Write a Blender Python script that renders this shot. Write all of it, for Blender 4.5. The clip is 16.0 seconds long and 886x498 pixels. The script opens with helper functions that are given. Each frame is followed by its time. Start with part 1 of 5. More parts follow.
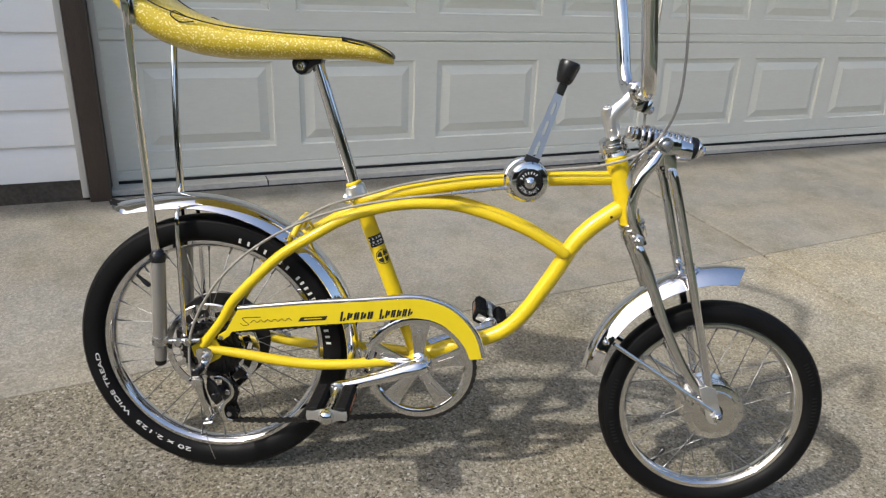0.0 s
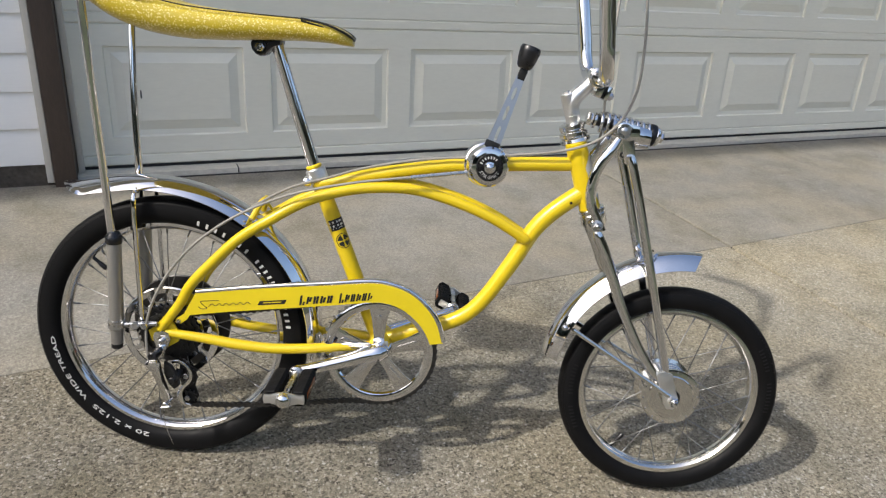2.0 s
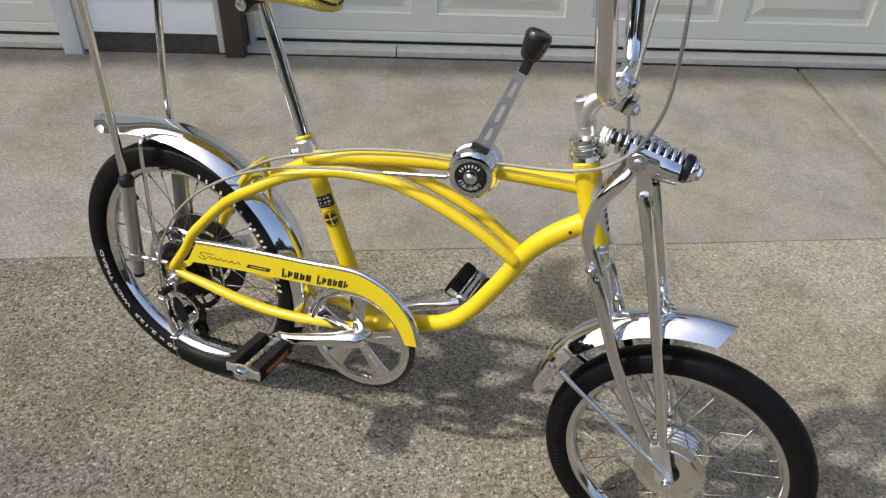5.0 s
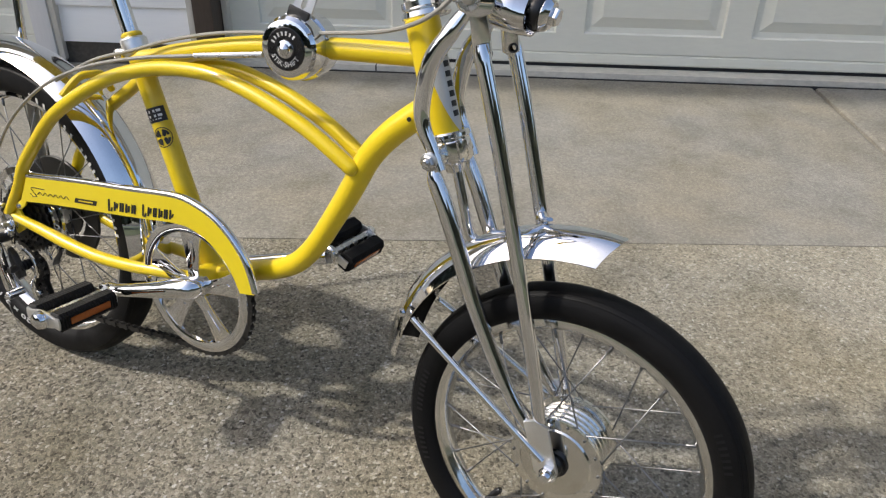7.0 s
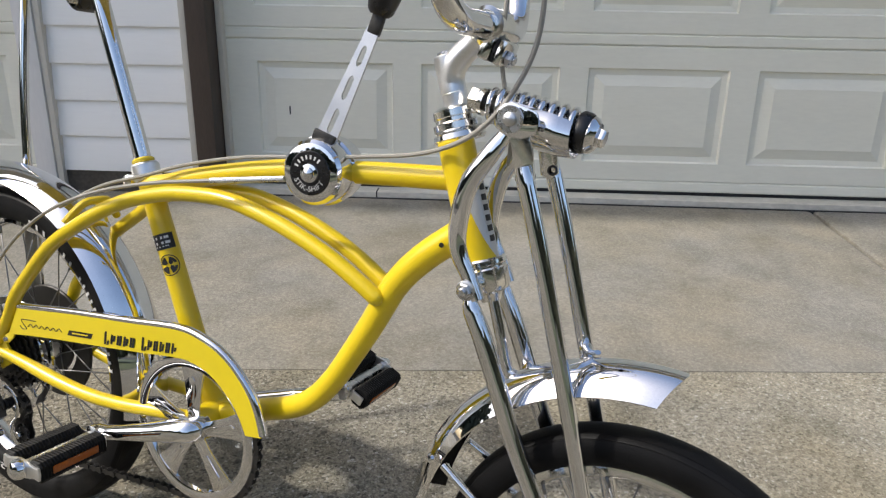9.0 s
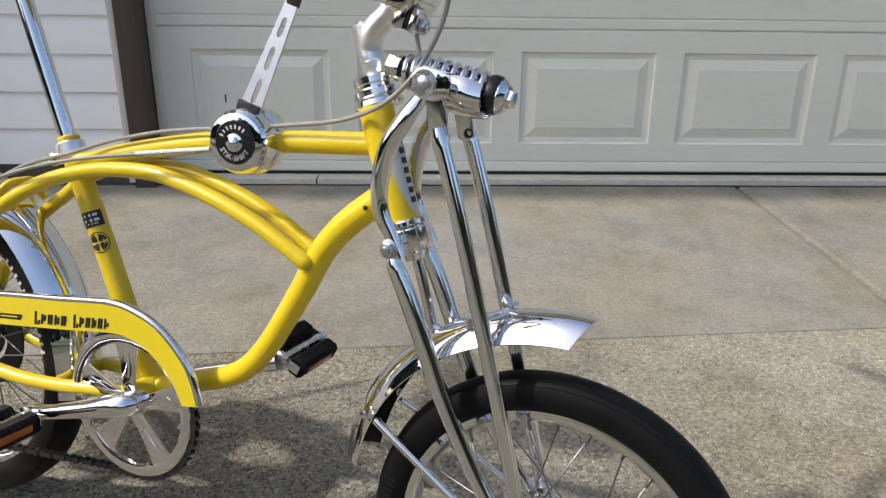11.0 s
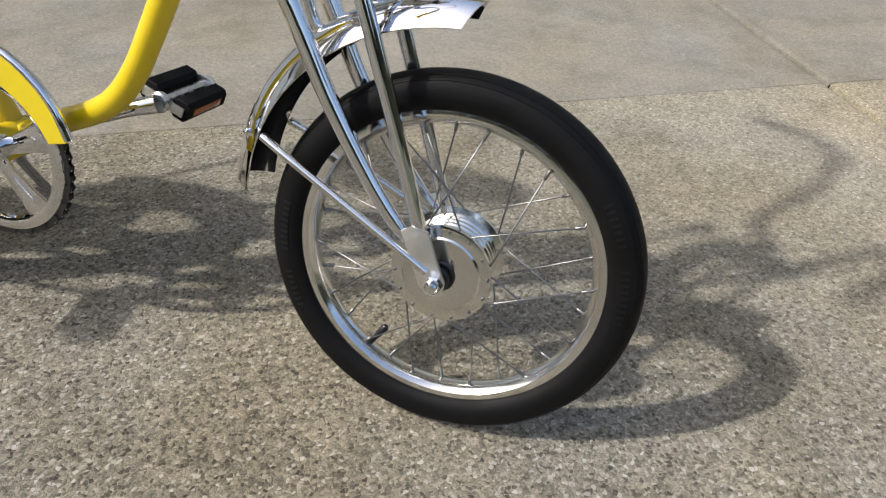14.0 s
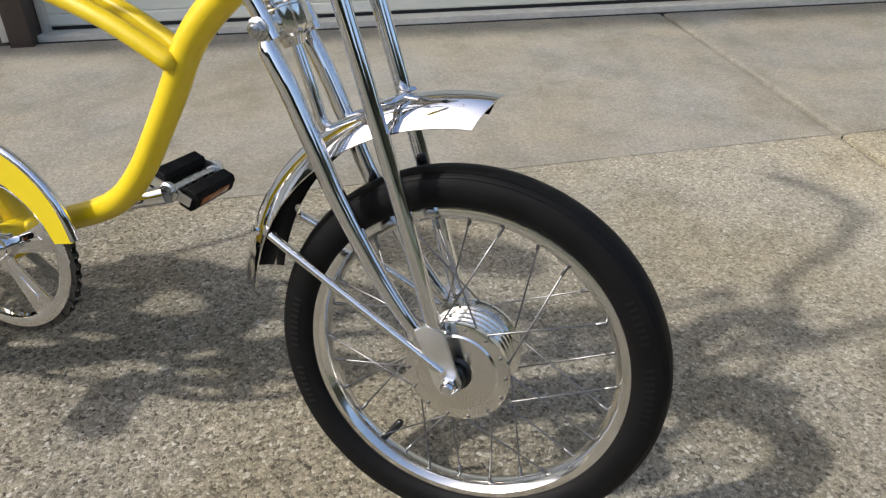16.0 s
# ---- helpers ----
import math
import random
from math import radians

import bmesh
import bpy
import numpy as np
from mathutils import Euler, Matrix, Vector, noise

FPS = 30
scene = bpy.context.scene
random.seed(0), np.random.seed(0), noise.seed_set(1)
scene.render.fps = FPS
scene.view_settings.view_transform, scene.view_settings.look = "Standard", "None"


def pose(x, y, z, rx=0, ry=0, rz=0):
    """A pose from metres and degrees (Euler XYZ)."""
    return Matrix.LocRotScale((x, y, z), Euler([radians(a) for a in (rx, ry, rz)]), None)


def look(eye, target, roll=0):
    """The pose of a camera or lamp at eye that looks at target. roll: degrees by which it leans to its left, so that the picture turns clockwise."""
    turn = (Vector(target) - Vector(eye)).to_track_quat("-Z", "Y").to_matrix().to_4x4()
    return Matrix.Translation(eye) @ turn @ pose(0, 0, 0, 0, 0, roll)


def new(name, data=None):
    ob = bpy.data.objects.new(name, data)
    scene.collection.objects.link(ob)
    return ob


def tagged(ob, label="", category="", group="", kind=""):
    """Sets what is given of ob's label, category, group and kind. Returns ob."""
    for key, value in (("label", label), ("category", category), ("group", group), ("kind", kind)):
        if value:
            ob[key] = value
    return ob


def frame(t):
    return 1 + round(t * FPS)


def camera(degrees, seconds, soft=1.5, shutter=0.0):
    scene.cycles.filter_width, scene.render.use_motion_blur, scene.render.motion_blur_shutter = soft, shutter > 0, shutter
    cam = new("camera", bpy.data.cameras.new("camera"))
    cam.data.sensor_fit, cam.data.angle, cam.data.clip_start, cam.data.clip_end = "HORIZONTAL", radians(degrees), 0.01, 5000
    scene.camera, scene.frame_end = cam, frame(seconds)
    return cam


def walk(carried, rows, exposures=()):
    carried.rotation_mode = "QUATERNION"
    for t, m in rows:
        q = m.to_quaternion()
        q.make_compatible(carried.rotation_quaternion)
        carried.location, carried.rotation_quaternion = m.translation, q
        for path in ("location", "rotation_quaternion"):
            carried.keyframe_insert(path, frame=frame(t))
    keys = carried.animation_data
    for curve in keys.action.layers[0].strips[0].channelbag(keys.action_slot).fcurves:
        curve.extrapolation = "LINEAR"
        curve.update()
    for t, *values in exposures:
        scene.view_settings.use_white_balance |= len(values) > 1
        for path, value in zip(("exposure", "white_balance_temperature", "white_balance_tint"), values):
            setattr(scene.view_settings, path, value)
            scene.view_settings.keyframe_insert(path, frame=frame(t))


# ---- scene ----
cam = camera(65.4, 16.0, soft=1.25)
PATH = [
    (0, (0.0614, 0.2898, 0.9089), (0.6106, 2.0783, 0.2022), 1.95),
    (0.5, (0.0382, 0.3119, 0.8953), (0.5997, 2.1084, 0.2193), 0.75),
    (1, (-0.0059, 0.3696, 0.8734), (0.6174, 2.1443, 0.1936), 1.10),
    (1.5, (0.0116, 0.3669, 0.8878), (0.6685, 2.1172, 0.1771), 0.46),
    (2, (0.0946, 0.2747, 0.8956), (0.6962, 2.0400, 0.1732), 3.03),
    (2.5, (0.2003, 0.2529, 0.8999), (0.7109, 2.0366, 0.1530), 3.32),
    (3, (0.2721, 0.3890, 0.9345), (0.6477, 2.1602, 0.0850), -0.36),
    (3.2, (0.2878, 0.4360, 0.9821), (0.5432, 2.1383, -0.0363), -0.79),
    (5.3, (0.6183, 0.4969, 1.0806), (0.4879, 2.0820, -0.1320), 2.84),
    (5.5, (0.6671, 0.5215, 1.0524), (0.5217, 2.0618, -0.2150), 3.58),
    (6, (0.7675, 0.5681, 0.9579), (0.4929, 2.0524, -0.3541), 2.55),
    (6.5, (0.8067, 0.5800, 0.8200), (0.4697, 2.2303, -0.2585), 0.49),
    (7, (0.8240, 0.5910, 0.7777), (0.5460, 2.3295, -0.1711), 1.18),
    (7.5, (0.7934, 0.6223, 0.7768), (0.5116, 2.4510, 0.0176), 0.90),
    (8, (0.7679, 0.6441, 0.7692), (0.4893, 2.5071, 0.0972), 0.54),
    (8.2, (0.7705, 0.6440, 0.7673), (0.4934, 2.5205, 0.1334), 0.92),
    (10.3, (0.7629, 0.6302, 0.7427), (0.4963, 2.5141, 0.1263), 1.18),
    (10.5, (0.7721, 0.6256, 0.7411), (0.5422, 2.5122, 0.1186), 1.39),
    (11, (0.7992, 0.6051, 0.7382), (0.6736, 2.4962, 0.0994), 0.63),
    (11.5, (0.8139, 0.5931, 0.6932), (0.8019, 2.4523, -0.0438), 0.32),
    (12, (0.8092, 0.5853, 0.6535), (0.8476, 2.3804, -0.2273), 1.07),
    (12.5, (0.8066, 0.5843, 0.6347), (0.8545, 2.3554, -0.2931), 1.01),
    (13, (0.8226, 0.5901, 0.6159), (0.8754, 2.3347, -0.3607), 0.64),
    (13.5, (0.8358, 0.5939, 0.6015), (0.9022, 2.2939, -0.4501), 0.77),
    (14, (0.8363, 0.5951, 0.6019), (0.9206, 2.2787, -0.4743), 0.78),
    (14.5, (0.8342, 0.5910, 0.5963), (0.9288, 2.2710, -0.4848), 1.55),
    (15, (0.8319, 0.5897, 0.6044), (0.9364, 2.2667, -0.4805), 1.57),
    (15.5, (0.8285, 0.6013, 0.6131), (0.9285, 2.2909, -0.4523), 0.90),
    (16, (0.8354, 0.6435, 0.6393), (0.8908, 2.3863, -0.3403), -1.24),
]
walk(cam, [(t, look(eye, target, roll)) for t, eye, target, roll in PATH], [(0.0, 0.82), (6.5, 0.82), (8.0, 0.86), (12.0, 0.87), (13.0, 0.92), (16.0, 0.95)])

# ---- world, sun ----
SUN_ELEV, SUN_TO = radians(46), radians(15.7)   # shadows fall towards SUN_TO, counted from +x
world = bpy.data.worlds.new("sky")
scene.world = world
world.use_nodes = True
wn = world.node_tree
sky = wn.nodes.new("ShaderNodeTexSky")
sky.sky_type, sky.sun_disc = "NISHITA", False
sky.sun_elevation, sky.sun_rotation = SUN_ELEV, radians(-90 - 15.7)
sky.air_density, sky.dust_density, sky.ozone_density = 1.0, 3.2, 1.0
wn.links.new(sky.outputs[0], wn.nodes["Background"].inputs[0])
wn.nodes["Background"].inputs[1].default_value = 0.128
sun = new("sun", bpy.data.lights.new("sun", "SUN"))
sun.data.energy, sun.data.angle, sun.data.color = 2.12, radians(1.8), (1.0, 0.96, 0.905)
sun.matrix_world = look((-math.cos(SUN_TO) * 5 * math.cos(SUN_ELEV), -math.sin(SUN_TO) * 5 * math.cos(SUN_ELEV), 5 * math.sin(SUN_ELEV)), (0, 0, 0))


# ---- materials ----
def material(name, colour, rough=0.5, metal=0.0, spots=0.0, scale=40.0, bump=0.0, bump_scale=200.0, coat=0.0, rough_spots=0.0, second=None, stretch=(1, 1, 1), ior=1.5, gloss=0.5):
    """A surface with variation at two scales: broad stains and fine grain."""
    m = bpy.data.materials.new(name)
    m.use_nodes = True
    t = m.node_tree
    b = t.nodes["Principled BSDF"]
    b.inputs["Metallic"].default_value = metal
    b.inputs["IOR"].default_value = ior
    b.inputs["Specular IOR Level"].default_value = gloss
    b.inputs["Coat Weight"].default_value = coat
    b.inputs["Coat Roughness"].default_value = 0.04
    co = t.nodes.new("ShaderNodeTexCoord")
    mp = t.nodes.new("ShaderNodeMapping")
    mp.inputs["Scale"].default_value = stretch
    t.links.new(co.outputs["Object"], mp.inputs["Vector"])

    def noise_at(sc, detail=4.0):
        n = t.nodes.new("ShaderNodeTexNoise")
        n.inputs["Scale"].default_value, n.inputs["Detail"].default_value = sc, detail
        t.links.new(mp.outputs[0], n.inputs["Vector"])
        return n.outputs["Fac"]

    broad, fine = noise_at(scale), noise_at(scale * 9, 2.0)
    mid = t.nodes.new("ShaderNodeMath")
    mid.operation = "ADD"
    t.links.new(broad, mid.inputs[0])
    t.links.new(fine, mid.inputs[1])
    ramp = t.nodes.new("ShaderNodeValToRGB")
    other = second or tuple(c * (1 - spots) for c in colour)
    ramp.color_ramp.elements[0].position, ramp.color_ramp.elements[1].position = 0.35, 0.65
    half = t.nodes.new("ShaderNodeMath")
    half.operation = "MULTIPLY"
    half.inputs[1].default_value = 0.5
    t.links.new(mid.outputs[0], half.inputs[0])
    t.links.new(half.outputs[0], ramp.inputs[0])
    ramp.color_ramp.elements[0].color = (*other, 1)
    ramp.color_ramp.elements[1].color = (*colour, 1)
    t.links.new(ramp.outputs[0], b.inputs["Base Color"])
    rr = t.nodes.new("ShaderNodeMapRange")
    rr.inputs["From Min"].default_value, rr.inputs["From Max"].default_value = 0.3, 0.7
    rr.inputs["To Min"].default_value, rr.inputs["To Max"].default_value = max(rough - rough_spots, 0.01), min(rough + rough_spots, 1)
    t.links.new(broad, rr.inputs["Value"])
    t.links.new(rr.outputs[0], b.inputs["Roughness"])
    if bump:
        bp = t.nodes.new("ShaderNodeBump")
        bp.inputs["Strength"].default_value, bp.inputs["Distance"].default_value = bump, 0.002
        t.links.new(noise_at(bump_scale), bp.inputs["Height"])
        t.links.new(bp.outputs[0], b.inputs["Normal"])
    return m


def concrete(name, light, dark, stones, paste_bump):
    """Cast concrete; stones: how strongly its chippings show."""
    m = material(name, light, 0.85, spots=0.1, scale=1.3, gloss=0.25)
    t = m.node_tree
    b = t.nodes["Principled BSDF"]
    co = t.nodes["Texture Coordinate"]

    def tex(kind, sc, src=None, **sets):
        n = t.nodes.new(kind)
        n.inputs["Scale"].default_value = sc
        for k, v in sets.items():
            n.inputs[k].default_value = v
        t.links.new(src or co.outputs["Object"], n.inputs["Vector"])
        return n

    def mix(fac, a, c, mode="MIX"):
        n = t.nodes.new("ShaderNodeMix")
        n.data_type, n.blend_type = "RGBA", mode
        for sock, v in ((n.inputs[0], fac), (n.inputs[6], a), (n.inputs[7], c)):
            if hasattr(v, "is_output"):
                t.links.new(v, sock)
            else:
                sock.default_value = v
        return n.outputs[2]

    def ramp(src, *stops):
        n = t.nodes.new("ShaderNodeValToRGB")
        e = n.color_ramp.elements
        for k, (pos, c) in enumerate(stops):
            x = e[k] if k < 2 else e.new(pos)
            x.position, x.color = pos, (*(c if isinstance(c, tuple) else (c, c, c)), 1)
        t.links.new(src, n.inputs[0])
        return n.outputs[0]

    # chippings are longer than wide and lie at all angles
    warp = tex("ShaderNodeTexNoise", 90.0, Detail=1.0)
    push = t.nodes.new("ShaderNodeVectorMath")
    push.operation = "MULTIPLY_ADD"
    push.inputs[1].default_value = (0.0055, 0.0055, 0.0055)
    t.links.new(warp.outputs["Color"], push.inputs[0])
    t.links.new(co.outputs["Object"], push.inputs[2])
    wv = push.outputs[0]

    stain = ramp(tex("ShaderNodeTexNoise", 0.9, Detail=5.0).outputs["Fac"], (0.3, 0.84), (0.68, 1.06))
    blotch = ramp(tex("ShaderNodeTexNoise", 6.0, Detail=6.0, Roughness=0.68).outputs["Fac"], (0.30, (0.74, 0.74, 0.70)), (0.5, 0.97), (0.70, (1.14, 1.12, 1.10)))
    tint = ramp(tex("ShaderNodeTexNoise", 3.1, Detail=4.0).outputs["Fac"], (0.36, (1.03, 1.0, 0.93)), (0.64, (0.98, 1.0, 1.04)))
    tone = mix(1.0, mix(1.0, stain, blotch, "MULTIPLY"), tint, "MULTIPLY")
    # aggregate colour lightened towards the east joint: paler concrete and painted-in light
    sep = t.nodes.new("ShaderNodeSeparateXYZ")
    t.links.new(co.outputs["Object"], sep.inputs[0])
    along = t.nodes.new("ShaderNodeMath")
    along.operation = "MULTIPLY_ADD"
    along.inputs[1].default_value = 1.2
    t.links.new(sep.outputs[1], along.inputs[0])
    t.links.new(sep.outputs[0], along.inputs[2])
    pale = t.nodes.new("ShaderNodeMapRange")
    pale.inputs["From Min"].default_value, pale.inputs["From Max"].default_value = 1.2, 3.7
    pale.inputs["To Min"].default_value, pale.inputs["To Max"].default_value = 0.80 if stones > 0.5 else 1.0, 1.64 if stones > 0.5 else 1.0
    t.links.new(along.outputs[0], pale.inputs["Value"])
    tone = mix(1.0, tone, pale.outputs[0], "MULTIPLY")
    sand = ramp(tex("ShaderNodeTexNoise", 330.0, wv, Detail=5.0, Roughness=0.75).outputs["Fac"], (0.33, 0.22), (0.46, 0.78), (0.55, 1.10), (0.68, 2.1))
    grit = ramp(tex("ShaderNodeTexNoise", 120.0, wv, Detail=3.0, Roughness=0.6).outputs["Fac"], (0.34, 0.50), (0.66, 1.42))
    grain = mix(1.0, sand, grit, "MULTIPLY")
    worn = t.nodes.new("ShaderNodeMapRange")
    worn.inputs["From Min"].default_value, worn.inputs["From Max"].default_value = 2.1, 3.4
    worn.inputs["To Min"].default_value, worn.inputs["To Max"].default_value = 0.30 + 0.66 * stones, 0.25 + 0.30 * stones
    t.links.new(along.outputs[0], worn.inputs["Value"])
    base = mix(worn.outputs[0], (*light, 1), mix(1.0, (*light, 1), grain, "MULTIPLY"))
    v1 = tex("ShaderNodeTexVoronoi", 205.0, wv, Randomness=1.0)
    rim = tex("ShaderNodeTexVoronoi", 205.0, wv, Randomness=1.0)
    rim.feature = "DISTANCE_TO_EDGE"
    cell = t.nodes.new("ShaderNodeSeparateColor")
    t.links.new(v1.outputs["Color"], cell.inputs[0])
    chips = ramp(cell.outputs[0], (0.0, dark), (0.25, tuple(x * 0.46 for x in light)), (0.5, light), (0.76, tuple(x * 1.30 for x in light)), (0.92, (0.37, 0.345, 0.295)), (1.0, (0.47, 0.45, 0.405)))
    bare = ramp(cell.outputs[1], (0.30, 0.15), (0.50, 1.0))
    edge = mix(1.0, ramp(rim.outputs["Distance"], (0.01, 0.0), (0.10, 1.0)), bare, "MULTIPLY")
    mask = t.nodes.new("ShaderNodeMath")
    mask.operation = "MULTIPLY"
    bw = t.nodes.new("ShaderNodeRGBToBW")
    t.links.new(edge, bw.inputs[0])
    t.links.new(bw.outputs[0], mask.inputs[0])
    shown = t.nodes.new("ShaderNodeMath")
    shown.operation = "MULTIPLY"
    shown.inputs[1].default_value = 1.0 * stones
    t.links.new(worn.outputs[0], shown.inputs[0])
    t.links.new(shown.outputs[0], mask.inputs[1])
    col = mix(1.0, mix(mask.outputs[0], base, chips), tone, "MULTIPLY")
    t.links.new(col, b.inputs["Base Color"])
    hsum = t.nodes.new("ShaderNodeMath")
    hsum.operation = "MULTIPLY_ADD"
    fine = tex("ShaderNodeTexNoise", 330.0, wv, Detail=5.0, Roughness=0.75)
    t.links.new(bw.outputs[0], hsum.inputs[0])
    hsum.inputs[1].default_value = 0.5 * stones
    t.links.new(fine.outputs["Fac"], hsum.inputs[2])
    bp = t.nodes.new("ShaderNodeBump")
    bp.inputs["Strength"].default_value, bp.inputs["Distance"].default_value = paste_bump, 0.002
    t.links.new(hsum.outputs[0], bp.inputs["Height"])
    t.links.new(bp.outputs[0], b.inputs["Normal"])
    return m


YELLOW = material("yellow enamel", (0.66, 0.485, 0.009), 0.33, spots=0.05, scale=9, coat=0.25, rough_spots=0.06)
YELLOW_DECAL = material("yellow chain guard enamel", (0.68, 0.53, 0.012), 0.3, spots=0.04, scale=12, coat=0.4)
CHROME = material("chrome plate", (0.80, 0.80, 0.81), 0.035, 1.0, spots=0.06, scale=60, rough_spots=0.02)
SPOKE = material("dull spoke steel", (0.26, 0.26, 0.26), 0.38, 1.0, spots=0.2, scale=80, rough_spots=0.08)
STEEL = material("bright steel", (0.62, 0.62, 0.62), 0.28, 1.0, spots=0.15, scale=80, rough_spots=0.08)
ALLOY = material("brushed alloy", (0.86, 0.86, 0.85), 0.36, 1.0, spots=0.1, scale=70, rough_spots=0.08, bump=0.05, bump_scale=900)
POLISHED = material("polished alloy", (0.80, 0.79, 0.76), 0.13, 1.0, spots=0.06, scale=70, rough_spots=0.05)
LEVER = material("bright satin strip", (0.64, 0.64, 0.64), 0.36, 1.0, spots=0.05, scale=50, rough_spots=0.06)
GREY_PAINT = material("silver grey paint", (0.36, 0.345, 0.315), 0.32, 0.7, spots=0.08, scale=50)
RUBBER = material("black tyre rubber", (0.004, 0.004, 0.0043), 0.58, spots=0.35, scale=30, bump=0.15, bump_scale=500, rough_spots=0.1, gloss=0.16)
BLACK = material("black plastic", (0.008, 0.008, 0.009), 0.3, spots=0.2, scale=60, rough_spots=0.08)
DARK_STEEL = material("oiled dark steel", (0.06, 0.058, 0.055), 0.4, 0.8, spots=0.4, scale=120, rough_spots=0.12)
WHITE_INK = material("white rubber lettering", (0.62, 0.61, 0.59), 0.6, spots=0.15, scale=300)
BLACK_INK = material("black screen print", (0.012, 0.012, 0.012), 0.45, spots=0.2, scale=400)
CABLE = material("grey cable housing", (0.28, 0.265, 0.23), 0.4, spots=0.12, scale=60)
AMBER = material("amber reflector", (0.36, 0.085, 0.007), 0.2, spots=0.3, scale=300, coat=0.5)
BADGE = material("silver badge", (0.60, 0.60, 0.58), 0.35, 0.3, spots=0.08, scale=80)


def flake_vinyl():
    """Yellow vinyl with glitter flakes under its surface, their glint painted as pale colour."""
    m = material("yellow glitter vinyl", (0.56, 0.42, 0.024), 0.36, spots=0.04, scale=14, coat=0.4)
    t = m.node_tree
    b = t.nodes["Principled BSDF"]
    v = t.nodes.new("ShaderNodeTexVoronoi")
    v.inputs["Scale"].default_value = 560
    t.links.new(t.nodes["Texture Coordinate"].outputs["Object"], v.inputs["Vector"])
    r = t.nodes.new("ShaderNodeValToRGB")
    e = r.color_ramp.elements
    e[0].position, e[0].color, e[1].position, e[1].color = 0.80, (0, 0, 0, 1), 0.92, (1, 1, 1, 1)
    s = t.nodes.new("ShaderNodeSeparateColor")
    t.links.new(v.outputs["Color"], s.inputs[0])
    t.links.new(s.outputs[0], r.inputs[0])
    src = b.inputs["Base Color"].links[0].from_socket
    k = t.nodes.new("ShaderNodeMix")
    k.data_type = "RGBA"
    t.links.new(r.outputs[0], k.inputs[0])
    t.links.new(src, k.inputs[6])
    k.inputs[7].default_value = (0.86, 0.74, 0.30, 1)
    t.links.new(k.outputs[2], b.inputs["Base Color"])
    nm = t.nodes.new("ShaderNodeBump")
    nm.inputs["Strength"].default_value, nm.inputs["Distance"].default_value = 0.5, 0.0006
    t.links.new(s.outputs[1], nm.inputs["Height"])
    t.links.new(nm.outputs[0], b.inputs["Normal"])
    return m


GLITTER = flake_vinyl()
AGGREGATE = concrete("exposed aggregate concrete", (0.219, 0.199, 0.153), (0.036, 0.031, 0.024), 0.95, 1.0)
SMOOTH = concrete("trowelled concrete", (0.258, 0.242, 0.206), (0.11, 0.102, 0.087), 0.32, 0.45)
JOINT = material("dirty joint filler", (0.030, 0.027, 0.022), 0.95, spots=0.4, scale=30)
DOOR_PAINT = material("warm white door enamel", (0.80, 0.79, 0.685), 0.45, spots=0.05, scale=3, rough_spots=0.06, bump=0.06, bump_scale=260, stretch=(1, 1, 4))
SIDING = material("off-white vinyl siding", (0.94, 0.94, 0.925), 0.5, spots=0.03, scale=4, bump=0.08, bump_scale=160, stretch=(0.3, 1, 4))
TRIM_WHITE = material("cream trim", (0.62, 0.59, 0.52), 0.5, spots=0.08, scale=6)
TRIM_PALE = material("white trim board", (0.74, 0.73, 0.72), 0.5, spots=0.06, scale=8, stretch=(3, 3, 0.4))
TRIM_BROWN = material("dark brown trim board", (0.070, 0.050, 0.038), 0.55, spots=0.25, scale=14, stretch=(3, 3, 0.4))
FOUNDATION = material("weathered foundation board", (0.09, 0.078, 0.062), 0.9, spots=0.5, scale=9, bump=0.4, bump_scale=80)
LIP = material("weathered grey lip", (0.66, 0.63, 0.54), 0.7, spots=0.25, scale=9, bump=0.2, bump_scale=120, stretch=(0.5, 1, 1))
LAWN = material("lawn grass", (0.075, 0.090, 0.038), 0.9, spots=0.45, scale=0.8, bump=0.5, bump_scale=60)
LEAVES = material("tree leaves", (0.095, 0.10, 0.060), 0.7, spots=0.5, scale=1.2)
SEAL = material("black rubber seal", (0.015, 0.015, 0.015), 0.7, spots=0.3, scale=30)


# ---- mesh helpers ----
def link(name, verts, faces, mat, parent=None, label="", smooth=35):
    me = bpy.data.meshes.new(name)
    me.from_pydata([tuple(v) for v in verts], [], faces)
    bm = bmesh.new()
    bm.from_mesh(me)
    bmesh.ops.recalc_face_normals(bm, faces=bm.faces)
    for f in bm.faces:
        f.smooth = smooth > 0
    if smooth:
        for e in bm.edges:
            if len(e.link_faces) == 2 and e.calc_face_angle(0) > radians(smooth):
                e.smooth = False
    bm.to_mesh(me)
    bm.free()
    me.materials.append(mat)
    ob = new(name, me)
    ob.parent = parent
    if label:
        ob["label"] = label
    return ob


def join(*shells):
    verts, faces = [], []
    for v, f in shells:
        n = len(verts)
        verts += [Vector(p) for p in v]
        faces += [tuple(i + n for i in q) for q in f]
    return verts, faces


def moved(shell, m):
    return [m @ Vector(p) for p in shell[0]], shell[1]


